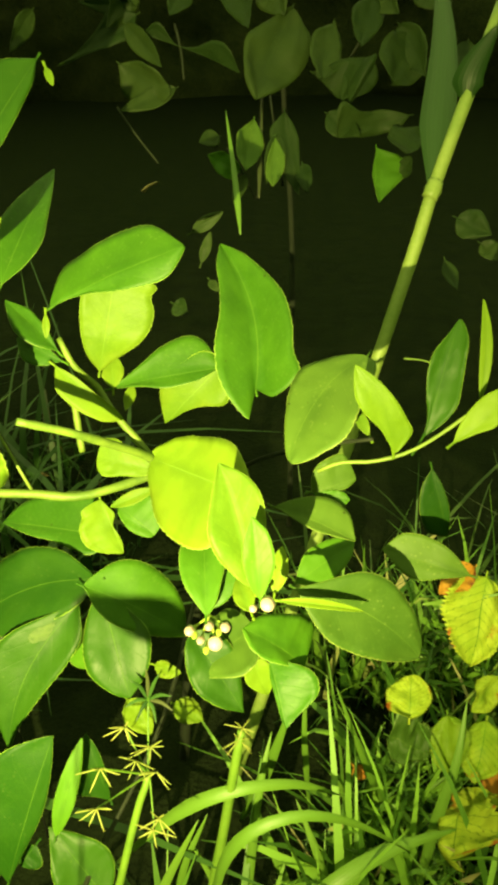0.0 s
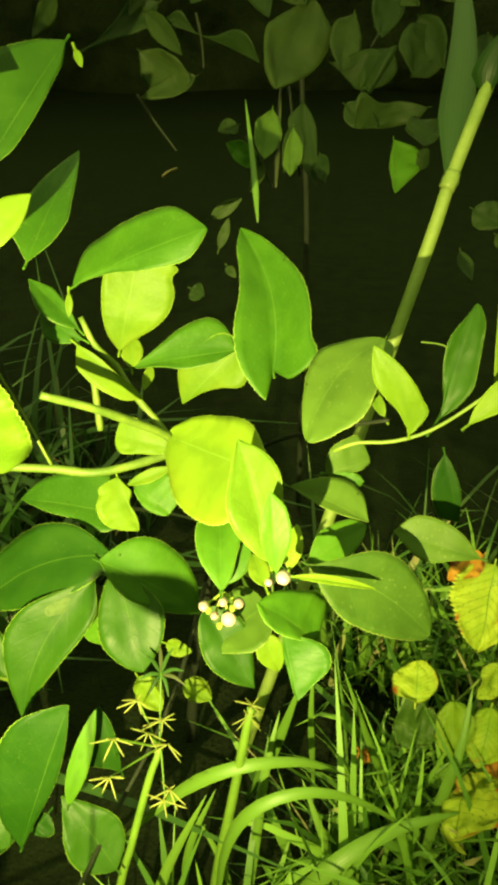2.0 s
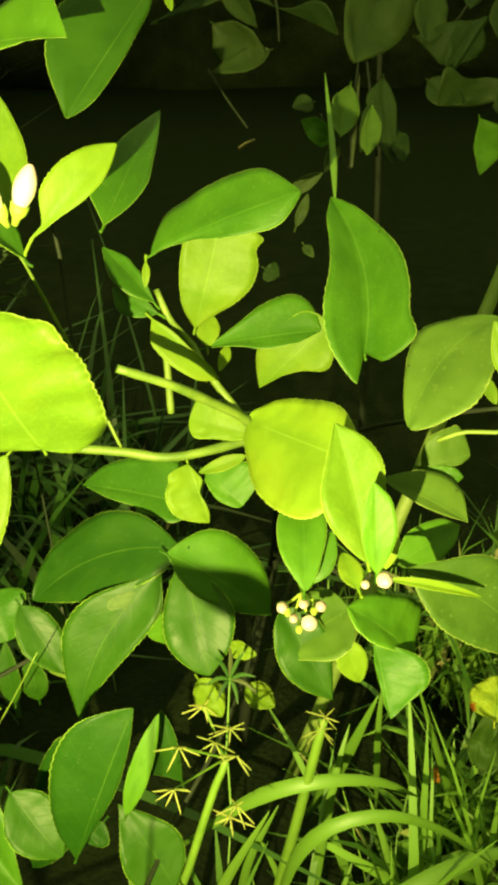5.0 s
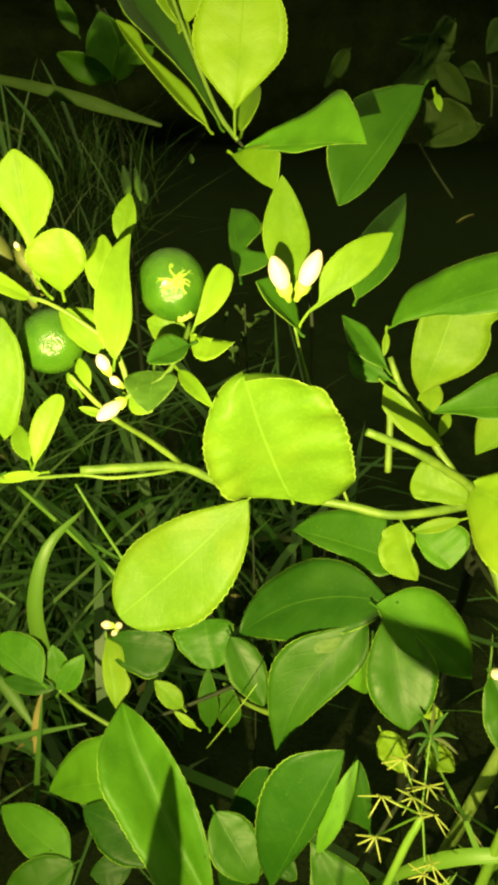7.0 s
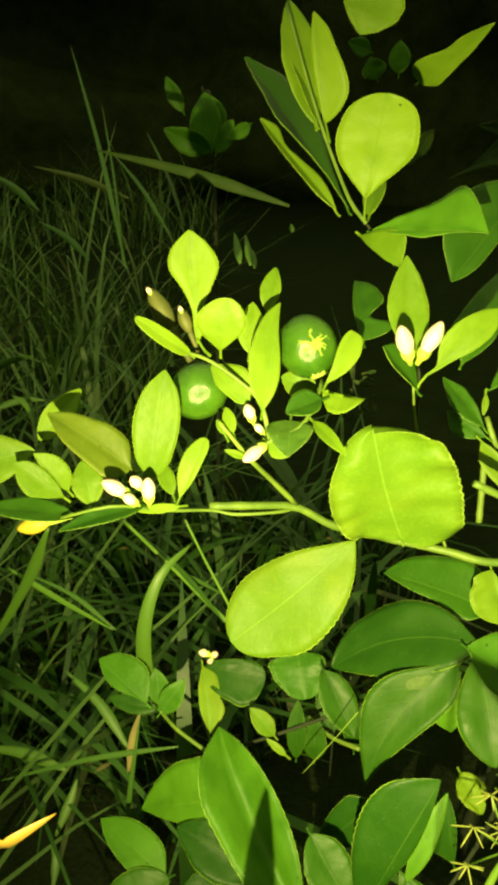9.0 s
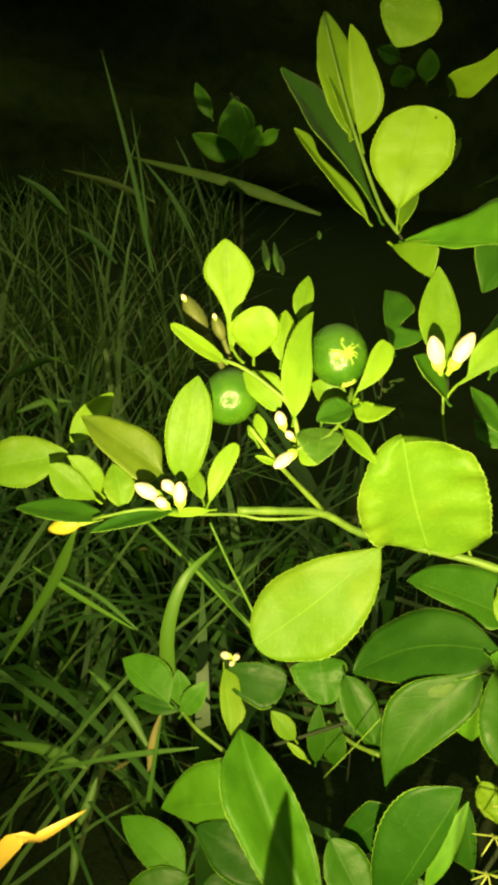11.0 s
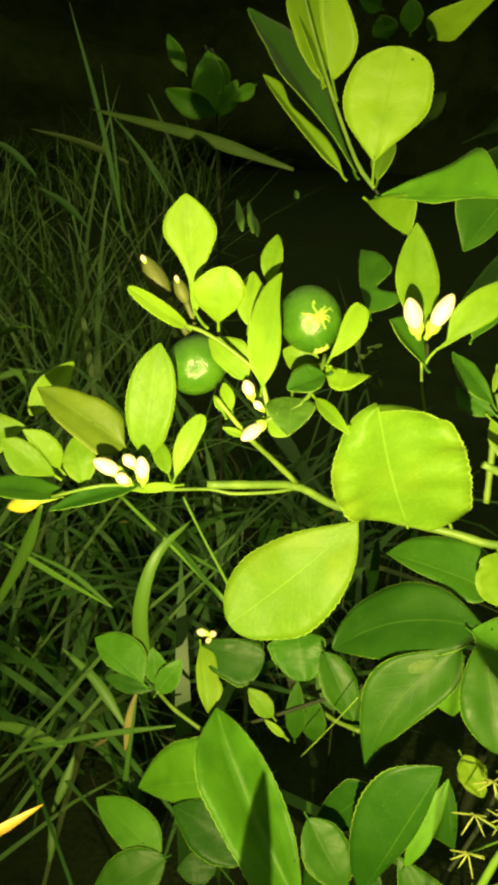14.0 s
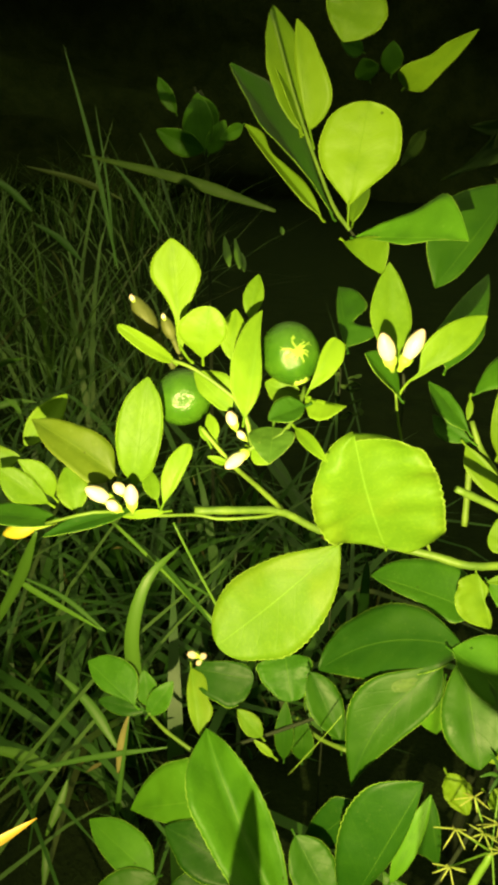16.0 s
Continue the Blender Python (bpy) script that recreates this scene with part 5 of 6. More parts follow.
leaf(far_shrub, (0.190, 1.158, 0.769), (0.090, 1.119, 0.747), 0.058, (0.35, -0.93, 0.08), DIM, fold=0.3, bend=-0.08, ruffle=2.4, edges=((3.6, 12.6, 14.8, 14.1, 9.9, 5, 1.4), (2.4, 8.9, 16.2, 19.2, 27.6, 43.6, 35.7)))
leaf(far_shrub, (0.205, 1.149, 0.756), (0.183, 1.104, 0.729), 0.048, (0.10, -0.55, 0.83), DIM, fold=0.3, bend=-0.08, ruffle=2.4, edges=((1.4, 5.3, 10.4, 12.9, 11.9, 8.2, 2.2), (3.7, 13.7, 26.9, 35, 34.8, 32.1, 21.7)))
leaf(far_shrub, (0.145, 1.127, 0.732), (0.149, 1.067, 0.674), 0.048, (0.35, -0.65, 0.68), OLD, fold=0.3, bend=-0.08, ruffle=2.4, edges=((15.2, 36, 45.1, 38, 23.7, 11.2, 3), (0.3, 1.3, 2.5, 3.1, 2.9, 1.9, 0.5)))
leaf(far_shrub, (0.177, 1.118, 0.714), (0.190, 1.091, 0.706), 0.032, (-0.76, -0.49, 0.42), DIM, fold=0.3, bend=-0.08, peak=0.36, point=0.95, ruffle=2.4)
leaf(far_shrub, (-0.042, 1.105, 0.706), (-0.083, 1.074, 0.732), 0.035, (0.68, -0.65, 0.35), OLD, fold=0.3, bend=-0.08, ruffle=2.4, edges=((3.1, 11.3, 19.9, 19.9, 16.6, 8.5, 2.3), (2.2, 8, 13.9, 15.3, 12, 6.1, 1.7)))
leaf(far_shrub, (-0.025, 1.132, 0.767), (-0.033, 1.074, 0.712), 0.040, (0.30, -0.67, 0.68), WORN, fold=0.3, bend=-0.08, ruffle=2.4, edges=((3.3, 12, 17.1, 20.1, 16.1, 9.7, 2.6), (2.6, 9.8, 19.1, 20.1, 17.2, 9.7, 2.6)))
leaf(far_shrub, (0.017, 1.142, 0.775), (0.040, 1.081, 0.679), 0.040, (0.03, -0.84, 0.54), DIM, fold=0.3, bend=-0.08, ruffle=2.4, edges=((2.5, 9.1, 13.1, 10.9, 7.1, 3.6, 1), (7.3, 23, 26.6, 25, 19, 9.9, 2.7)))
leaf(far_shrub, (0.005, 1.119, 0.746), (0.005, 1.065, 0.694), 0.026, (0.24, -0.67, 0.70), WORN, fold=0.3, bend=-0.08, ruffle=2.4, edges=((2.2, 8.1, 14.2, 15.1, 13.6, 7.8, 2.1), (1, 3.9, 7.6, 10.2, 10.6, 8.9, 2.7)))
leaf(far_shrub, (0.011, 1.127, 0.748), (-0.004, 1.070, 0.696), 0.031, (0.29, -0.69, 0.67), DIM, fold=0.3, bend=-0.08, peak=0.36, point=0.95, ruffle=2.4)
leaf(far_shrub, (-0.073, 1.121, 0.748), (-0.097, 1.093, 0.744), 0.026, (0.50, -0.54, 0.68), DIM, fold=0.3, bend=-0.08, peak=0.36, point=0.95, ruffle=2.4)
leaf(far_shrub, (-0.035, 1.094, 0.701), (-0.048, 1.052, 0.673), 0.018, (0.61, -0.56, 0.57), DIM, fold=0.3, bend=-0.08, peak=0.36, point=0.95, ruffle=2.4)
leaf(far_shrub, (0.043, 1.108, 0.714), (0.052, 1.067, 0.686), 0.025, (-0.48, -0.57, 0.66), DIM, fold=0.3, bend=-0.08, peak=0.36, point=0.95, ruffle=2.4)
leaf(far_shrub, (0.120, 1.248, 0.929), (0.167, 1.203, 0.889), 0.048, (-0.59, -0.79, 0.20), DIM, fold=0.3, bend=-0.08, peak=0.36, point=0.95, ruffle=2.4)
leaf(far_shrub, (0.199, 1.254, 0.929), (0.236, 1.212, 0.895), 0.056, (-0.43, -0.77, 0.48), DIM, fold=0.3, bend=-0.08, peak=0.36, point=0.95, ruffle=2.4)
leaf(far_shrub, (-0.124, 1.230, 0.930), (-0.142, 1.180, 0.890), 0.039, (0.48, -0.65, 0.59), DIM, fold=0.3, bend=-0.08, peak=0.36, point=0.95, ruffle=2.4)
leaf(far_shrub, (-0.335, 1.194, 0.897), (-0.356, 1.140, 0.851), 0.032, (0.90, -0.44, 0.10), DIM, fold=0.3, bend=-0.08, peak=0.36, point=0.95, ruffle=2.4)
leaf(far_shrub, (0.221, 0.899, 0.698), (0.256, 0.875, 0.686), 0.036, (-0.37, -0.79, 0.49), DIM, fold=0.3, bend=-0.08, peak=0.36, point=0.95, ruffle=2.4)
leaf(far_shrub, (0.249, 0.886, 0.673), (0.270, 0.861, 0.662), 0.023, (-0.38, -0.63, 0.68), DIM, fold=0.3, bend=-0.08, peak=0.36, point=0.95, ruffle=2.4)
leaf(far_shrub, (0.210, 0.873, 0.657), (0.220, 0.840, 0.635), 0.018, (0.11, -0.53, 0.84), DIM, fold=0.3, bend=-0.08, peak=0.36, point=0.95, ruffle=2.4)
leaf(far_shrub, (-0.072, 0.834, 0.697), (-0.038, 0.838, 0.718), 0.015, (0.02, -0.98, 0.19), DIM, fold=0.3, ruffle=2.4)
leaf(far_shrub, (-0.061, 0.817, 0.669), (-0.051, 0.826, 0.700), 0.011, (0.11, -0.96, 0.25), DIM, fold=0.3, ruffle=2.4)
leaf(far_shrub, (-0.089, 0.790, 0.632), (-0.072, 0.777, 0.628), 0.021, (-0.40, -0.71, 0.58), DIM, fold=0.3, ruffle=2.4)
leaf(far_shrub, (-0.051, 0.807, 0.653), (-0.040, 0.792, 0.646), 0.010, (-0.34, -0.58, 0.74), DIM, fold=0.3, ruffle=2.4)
tube("branch", [(-0.216, 1.138, 0.782), (-0.191, 1.121, 0.752), (-0.157, 1.101, 0.716)], 0.0019, 0.0014, WOOD, far_shrub, 8, knobs=0.12)
tube("branch", [(-0.140, 1.207, 0.879), (-0.130, 1.187, 0.846), (-0.125, 1.167, 0.814)], 0.0019, 0.0014, WOOD, far_shrub, 8, knobs=0.12)
tube("branch", [(-0.063, 1.120, 0.733), (-0.038, 1.102, 0.700), (-0.020, 1.086, 0.673)], 0.0019, 0.0014, WOOD, far_shrub, 8, knobs=0.12)
tube("branch", [(0.158, 1.245, 0.893), (0.124, 1.222, 0.863), (0.103, 1.201, 0.833)], 0.0019, 0.0014, WOOD, far_shrub, 8, knobs=0.12)
tube("branch", [(-0.016, 1.086, 0.673), (-0.020, 1.146, 0.729), (-0.019, 1.219, 0.787)], 0.0019, 0.0015, WOOD, far_shrub, 8, knobs=0.12)
tube("branch", [(0.017, 1.098, 0.687), (0.008, 1.123, 0.727), (-0.007, 1.220, 0.787)], 0.0019, 0.0014, WOOD, far_shrub, 8, knobs=0.12)

# distant shrub on the other side
dim_shrub = thing("dim_shrub", (-0.682, 1.107, 0.000), "dim leafy weed in the dark grass", "shrub")
tube("stem", [(-0.682, 1.107, -0.020), (-0.677, 1.109, 0.854), (-0.702, 1.119, 0.962)], 0.004, 0.002, WOOD, dim_shrub, 12)
leaf(dim_shrub, (-0.674, 1.093, 0.868), (-0.740, 1.055, 0.900), 0.043, (0.36, -0.89, -0.29), OLD, fold=0.2)
leaf(dim_shrub, (-0.674, 1.093, 0.868), (-0.691, 1.107, 0.954), 0.058, (0.10, -0.98, 0.18), OLD, fold=0.2)
leaf(dim_shrub, (-0.665, 1.095, 0.864), (-0.641, 1.108, 0.914), 0.031, (0.57, -0.82, -0.05), OLD, fold=0.2)
leaf(dim_shrub, (-0.728, 1.099, 0.925), (-0.753, 1.091, 0.977), 0.024, (0.31, -0.95, 0.00), OLD, fold=0.2)
leaf(dim_shrub, (-0.664, 1.113, 0.897), (-0.686, 1.107, 0.950), 0.036, (0.42, -0.90, 0.07), OLD, fold=0.2)
leaf(dim_shrub, (-0.624, 1.137, 0.906), (-0.643, 1.092, 0.885), 0.022, (0.87, -0.45, 0.17), OLD, fold=0.2)
leaf(dim_shrub, (-0.448, 1.256, 0.974), (-0.458, 1.244, 1.005), 0.040, (0.33, -0.91, -0.25), OLD, fold=0.2)
leaf(dim_shrub, (-0.417, 1.275, 0.982), (-0.418, 1.276, 1.030), 0.036, (0.23, -0.97, 0.02), OLD, fold=0.2)
leaf(dim_shrub, (-0.466, 1.270, 1.015), (-0.495, 1.239, 1.029), 0.028, (0.70, -0.71, -0.07), OLD, fold=0.2)
blade("grass_blade", [(-0.027, 0.917, 0.671), (-0.036, 0.961, 0.722), (-0.054, 1.040, 0.791)], 0.0083, BLADE, far_shrub, (-0.01, -0.70, 0.71), 0.25, 16, twist=0)
blade("grass_blade", [(-0.014, 1.066, 0.678), (-0.015, 1.110, 0.728), (-0.015, 1.155, 0.780)], 0.0063, GRASS, far_shrub, (0.06, -0.75, 0.66), 0.25, 16, twist=0)
leaf(far_shrub, (-0.130, 0.602, 0.874), (-0.125, 0.596, 0.864), 0.005, (0.15, -0.82, 0.56), YOUNG)
tube("twig", [(-0.126, 0.850, 0.735), (-0.120, 0.853, 0.740), (-0.110, 0.856, 0.744)], 0.0021, 0.0015, STRAW, far_shrub, 6, knobs=0.12)

# tall grass on the left
grass_clump = thing("grass_clump", (-0.50, 0.62, 0.0), "clump of long arching green grass blades", "grass")
blade("blade", [(-0.418, 0.427, 0.362), (-0.415, 0.423, 0.409), (-0.413, 0.423, 0.474), (-0.404, 0.442, 0.525), (-0.389, 0.484, 0.544)], 0.0167, DULL, grass_clump, (0.39, -0.89, 0.22), 0.2, 16, twist=0)
blade("blade", [(-0.497, 0.403, 0.578), (-0.543, 0.409, 0.494), (-0.626, 0.396, 0.360)], 0.0126, DULL, grass_clump, (0.30, -0.94, -0.15), 0.2, 16, twist=0)
blade("blade", [(-0.347, 0.465, 0.474), (-0.439, 0.528, 0.475), (-0.550, 0.582, 0.477)], 0.0062, DULL, grass_clump, (-0.27, -0.49, 0.83), 0.25, 16, twist=0)
tube("stem", [(-0.515, 0.545, 0.503), (-0.451, 0.530, 0.474), (-0.372, 0.510, 0.438), (-0.325, 0.500, 0.415)], 0.0020, 0.0026, SEDGE, grass_clump, 14, knobs=0.08)
tube("stem", [(-0.407, 0.500, 0.556), (-0.387, 0.500, 0.516), (-0.364, 0.500, 0.474), (-0.347, 0.500, 0.441)], 0.0013, 0.0016, SEDGE, grass_clump, 14, knobs=0.08)
blade("blade", [(-0.428, 0.520, 0.474), (-0.397, 0.515, 0.471), (-0.367, 0.505, 0.472)], 0.0045, DULL, grass_clump, (0.33, -0.70, 0.63), 0.25, 16, twist=0)
blade("blade", [(-0.679, 0.520, 0.406), (-0.600, 0.515, 0.387), (-0.514, 0.505, 0.376)], 0.0075, BLADE, grass_clump, (0.33, -0.70, 0.63), 0.25, 16, twist=0)
blade("blade", [(-0.487, 0.475, 0.408), (-0.545, 0.480, 0.433), (-0.609, 0.477, 0.448)], 0.0057, DULL, grass_clump, (0.23, -0.64, 0.74), 0.25, 16, twist=0)
blade("blade", [(-0.383, 0.425, 0.329), (-0.471, 0.392, 0.304), (-0.567, 0.349, 0.269)], 0.0066, DULL, grass_clump, (0.07, -0.72, 0.69), 0.25, 16, twist=0)
blade("blade", [(-0.759, 0.599, 0.620), (-0.709, 0.606, 0.648), (-0.667, 0.603, 0.662)], 0.0097, DULL, grass_clump, (0.03, -1.00, 0.03), 0.25, 16, twist=0)
blade("blade", [(-0.441, 0.417, 0.307), (-0.485, 0.432, 0.339), (-0.535, 0.440, 0.361)], 0.0124, DULL, grass_clump, (0.33, -0.52, 0.79), 0.25, 16, twist=0)
blade("blade", [(-0.523, 0.407, 0.245), (-0.579, 0.402, 0.251), (-0.642, 0.389, 0.246)], 0.0145, DULL, grass_clump, (0.09, -0.58, 0.81), 0.25, 16, twist=0)
blade("blade", [(-0.510, 0.362, 0.197), (-0.508, 0.389, 0.222), (-0.510, 0.408, 0.237)], 0.0115, DULL, grass_clump, (0.45, -0.59, 0.68), 0.25, 16, twist=0)
blade("blade", [(-0.492, 0.329, 0.165), (-0.500, 0.347, 0.184), (-0.513, 0.357, 0.191)], 0.0100, DULL, grass_clump, (0.43, -0.41, 0.81), 0.25, 16, twist=0)
blade("blade", [(-0.773, 0.623, 0.563), (-0.738, 0.647, 0.577), (-0.708, 0.661, 0.577)], 0.0105, DULL, grass_clump, (0.43, -0.85, 0.32), 0.25, 16, twist=0)
blade("blade", [(-0.716, 0.609, 0.602), (-0.690, 0.604, 0.593), (-0.669, 0.590, 0.572)], 0.0070, DULL, grass_clump, (0.24, -0.60, 0.76), 0.25, 16, twist=0)
blade("blade", [(-0.423, 0.376, 0.240), (-0.423, 0.392, 0.291), (-0.423, 0.419, 0.363)], 0.0059, DULL, grass_clump, (0.47, -0.84, 0.29), 0.25, 16, twist=0)
blade("blade", [(-0.432, 0.401, 0.293), (-0.432, 0.415, 0.330), (-0.428, 0.426, 0.358)], 0.0095, STRAW, grass_clump, (0.44, -0.85, 0.30), 0.25, 16, twist=0, label="withered straw-brown sheath")
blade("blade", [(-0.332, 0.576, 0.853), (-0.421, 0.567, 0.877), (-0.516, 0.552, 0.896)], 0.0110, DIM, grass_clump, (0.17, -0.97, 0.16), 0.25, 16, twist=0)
blade("blade", [(-0.701, 0.862, 0.716), (-0.832, 1.006, 0.865), (-0.980, 1.151, 1.033)], 0.0082, GRASS, grass_clump, (0.26, -0.59, 0.76), 0.25, 16, twist=0)
blade("blade", [(-0.656, 0.910, 0.765), (-0.730, 0.965, 0.816), (-0.812, 1.013, 0.863)], 0.0078, GRASS, grass_clump, (-0.05, -0.72, 0.69), 0.25, 16, twist=0)
blade("blade", [(-0.706, 0.862, 0.720), (-0.802, 0.996, 0.823), (-0.909, 1.131, 0.936)], 0.0045, GRASS, grass_clump, (0.26, -0.48, 0.84), 0.25, 16, twist=0)
blade("blade", [(-0.660, 0.970, 0.765), (-0.726, 1.037, 0.832), (-0.799, 1.098, 0.894)], 0.0064, GRASS, grass_clump, (0.08, -0.66, 0.75), 0.25, 16, twist=0)
blade("blade", [(-0.784, 0.886, 0.717), (-0.839, 0.906, 0.745), (-0.901, 0.918, 0.764)], 0.0124, GRASS, grass_clump, (-0.01, -0.83, 0.55), 0.25, 16, twist=0)
blade("blade", [(-0.806, 1.039, 0.792), (-0.915, 1.064, 0.817), (-1.035, 1.078, 0.834)], 0.0118, GRASS, grass_clump, (-0.11, -0.95, 0.29), 0.25, 16, twist=0)
blade("blade", [(-0.940, 0.967, 0.773), (-1.001, 0.986, 0.805), (-1.069, 0.998, 0.828)], 0.0135, GRASS, grass_clump, (0.02, -0.85, 0.53), 0.25, 16, twist=0)
blade("blade", [(-0.441, 0.706, 0.771), (-0.462, 0.736, 0.799)], 0.0102, DULL, grass_clump, (0.14, -0.62, 0.77), 0.25, 8, twist=0)
blade("blade", [(-0.430, 0.710, 0.769), (-0.450, 0.740, 0.797)], 0.0090, DULL, grass_clump, (0.15, -0.61, 0.78), 0.25, 8, twist=0)
blade("blade", [(-0.425, 0.711, 0.766), (-0.440, 0.737, 0.782)], 0.0077, DULL, grass_clump, (0.09, -0.48, 0.87), 0.25, 8, twist=0)
blade("blade", [(-0.431, 0.842, 0.787), (-0.435, 0.846, 0.797)], 0.0071, DULL, grass_clump, (0.27, -0.87, 0.42), 0.25, 8, twist=0)
dry_blade = thing("dry_grass_blade", (-0.30, 0.22, 0.0), "curved withered yellow-orange grass blade", "grass blade")
blade("blade", [(-0.632, 0.050, -0.159), (-0.444, 0.115, 0.364), (-0.345, 0.137, 0.549), (-0.325, 0.151, 0.561), (-0.308, 0.172, 0.568)], 0.0140, DRY, dry_blade, (0.28, -0.96, 0.03), 0.15, 16, twist=0)
weed = thing("weed", (-0.258, 0.555, 0.000), "dim feathery weed sprig in the dark grass", "weed")
tube("stem", [(-0.258, 0.555, -0.010), (-0.254, 0.555, 0.423), (-0.258, 0.555, 0.725)], 0.0012, 0.0006, WOOD, weed, 10)
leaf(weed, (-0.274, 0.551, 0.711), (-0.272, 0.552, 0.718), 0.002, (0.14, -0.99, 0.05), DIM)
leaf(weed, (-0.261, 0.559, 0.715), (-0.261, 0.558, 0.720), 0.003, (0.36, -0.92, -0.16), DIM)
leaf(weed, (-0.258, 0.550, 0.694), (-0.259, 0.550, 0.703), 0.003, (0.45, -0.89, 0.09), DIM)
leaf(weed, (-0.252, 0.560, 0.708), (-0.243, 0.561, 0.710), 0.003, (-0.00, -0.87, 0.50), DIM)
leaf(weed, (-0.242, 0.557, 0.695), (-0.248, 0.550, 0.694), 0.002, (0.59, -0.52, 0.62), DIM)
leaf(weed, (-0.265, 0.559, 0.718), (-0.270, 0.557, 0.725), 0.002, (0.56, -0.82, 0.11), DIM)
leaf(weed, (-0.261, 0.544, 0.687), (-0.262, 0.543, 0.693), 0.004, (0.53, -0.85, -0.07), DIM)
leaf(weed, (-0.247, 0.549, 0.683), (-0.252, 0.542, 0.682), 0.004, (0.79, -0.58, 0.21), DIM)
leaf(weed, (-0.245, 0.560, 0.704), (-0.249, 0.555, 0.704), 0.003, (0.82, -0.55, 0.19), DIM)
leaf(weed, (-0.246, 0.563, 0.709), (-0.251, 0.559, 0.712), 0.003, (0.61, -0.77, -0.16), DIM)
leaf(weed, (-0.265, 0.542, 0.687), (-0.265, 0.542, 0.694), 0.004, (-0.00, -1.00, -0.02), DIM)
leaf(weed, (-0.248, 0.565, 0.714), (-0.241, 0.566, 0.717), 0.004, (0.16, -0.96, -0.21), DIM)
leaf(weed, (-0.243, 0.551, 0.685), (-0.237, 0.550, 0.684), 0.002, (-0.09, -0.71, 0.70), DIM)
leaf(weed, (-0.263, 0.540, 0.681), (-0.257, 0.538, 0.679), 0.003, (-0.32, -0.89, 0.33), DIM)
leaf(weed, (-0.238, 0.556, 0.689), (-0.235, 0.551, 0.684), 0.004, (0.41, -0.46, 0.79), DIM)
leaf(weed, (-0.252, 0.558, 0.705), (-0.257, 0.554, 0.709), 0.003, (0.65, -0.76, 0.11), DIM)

# grass and sedge on the right
grass_tuft = thing("grass_tuft", (0.05, 0.50, 0.0), "tuft of broad arching bright green grass blades", "grass")
blade("blade", [(-0.022, 0.393, 0.081), (-0.011, 0.396, 0.232), (0.014, 0.399, 0.307), (0.062, 0.413, 0.321), (0.115, 0.430, 0.284), (0.171, 0.448, 0.211)], 0.0126, BLADE, grass_tuft, (-0.33, -0.59, 0.74), 0.25, 16, twist=0)
blade("blade", [(-0.116, 0.430, 0.189), (-0.051, 0.427, 0.285), (0.001, 0.431, 0.321), (0.057, 0.451, 0.306), (0.102, 0.472, 0.259)], 0.0139, BLADE, grass_tuft, (-0.15, -0.57, 0.81), 0.25, 16, twist=0)
blade("blade", [(-0.001, 0.506, 0.142), (0.029, 0.491, 0.262), (0.052, 0.477, 0.385)], 0.0136, BLADE, grass_tuft, (-0.34, -0.94, -0.04), 0.25, 16, twist=0)
blade("blade", [(0.033, 0.396, 0.113), (0.089, 0.411, 0.203), (0.149, 0.447, 0.213), (0.230, 0.488, 0.191)], 0.0191, BLADE, grass_tuft, (-0.12, -0.47, 0.87), 0.25, 16, twist=0)
blade("blade", [(-0.056, 0.409, 0.111), (-0.048, 0.420, 0.200), (-0.024, 0.441, 0.266)], 0.0089, BLADE, grass_tuft, (-0.08, -0.97, 0.21), 0.25, 16, twist=0)
blade("blade", [(-0.086, 0.384, 0.113), (-0.069, 0.406, 0.182), (-0.030, 0.426, 0.281)], 0.0120, BLADE, grass_tuft, (-0.16, -0.94, 0.29), 0.25, 16, twist=0)
blade("blade", [(0.010, 0.403, 0.091), (0.015, 0.437, 0.180), (0.024, 0.472, 0.271), (0.033, 0.500, 0.312)], 0.0102, BLADE, grass_tuft, (-0.04, -0.91, 0.41), 0.25, 16, twist=0)
blade("blade", [(0.076, 0.549, 0.105), (0.067, 0.561, 0.216), (0.066, 0.581, 0.286)], 0.0077, BLADE, grass_tuft, (0.01, -0.98, 0.17), 0.25, 16, twist=0)
blade("blade", [(0.170, 0.551, 0.094), (0.134, 0.553, 0.195), (0.098, 0.568, 0.297)], 0.0089, BLADE, grass_tuft, (0.22, -0.96, 0.16), 0.25, 16, twist=0)
blade("blade", [(-0.002, 0.406, 0.080), (-0.015, 0.422, 0.161), (-0.044, 0.438, 0.228)], 0.0080, BLADE, grass_tuft, (0.40, -0.87, 0.30), 0.25, 16, twist=0)
blade("blade", [(0.115, 0.418, 0.081), (0.087, 0.455, 0.160), (0.059, 0.490, 0.219)], 0.0106, BLADE, grass_tuft, (0.16, -0.85, 0.51), 0.25, 16, twist=0)
blade("blade", [(0.201, 0.467, 0.089), (0.159, 0.473, 0.140), (0.111, 0.478, 0.155)], 0.0133, BLADE, grass_tuft, (0.41, -0.64, 0.66), 0.25, 16, twist=0)
straw_blade = thing("straw_blade", (0.20, 0.55, 0.0), "long pale leaning grass stalk", "grass stalk")
blade("blade", [(0.183, 0.448, 0.025), (0.205, 0.497, 0.171), (0.221, 0.522, 0.245), (0.231, 0.559, 0.301)], 0.0132, BLADE, straw_blade, (-0.33, -0.85, 0.40), 0.3, 16, twist=0)
blade("blade", [(0.182, 0.608, 0.383), (0.217, 0.613, 0.386), (0.268, 0.607, 0.406)], 0.0069, BLADE, straw_blade, (-0.19, -0.71, 0.68), 0.3, 16, twist=0)
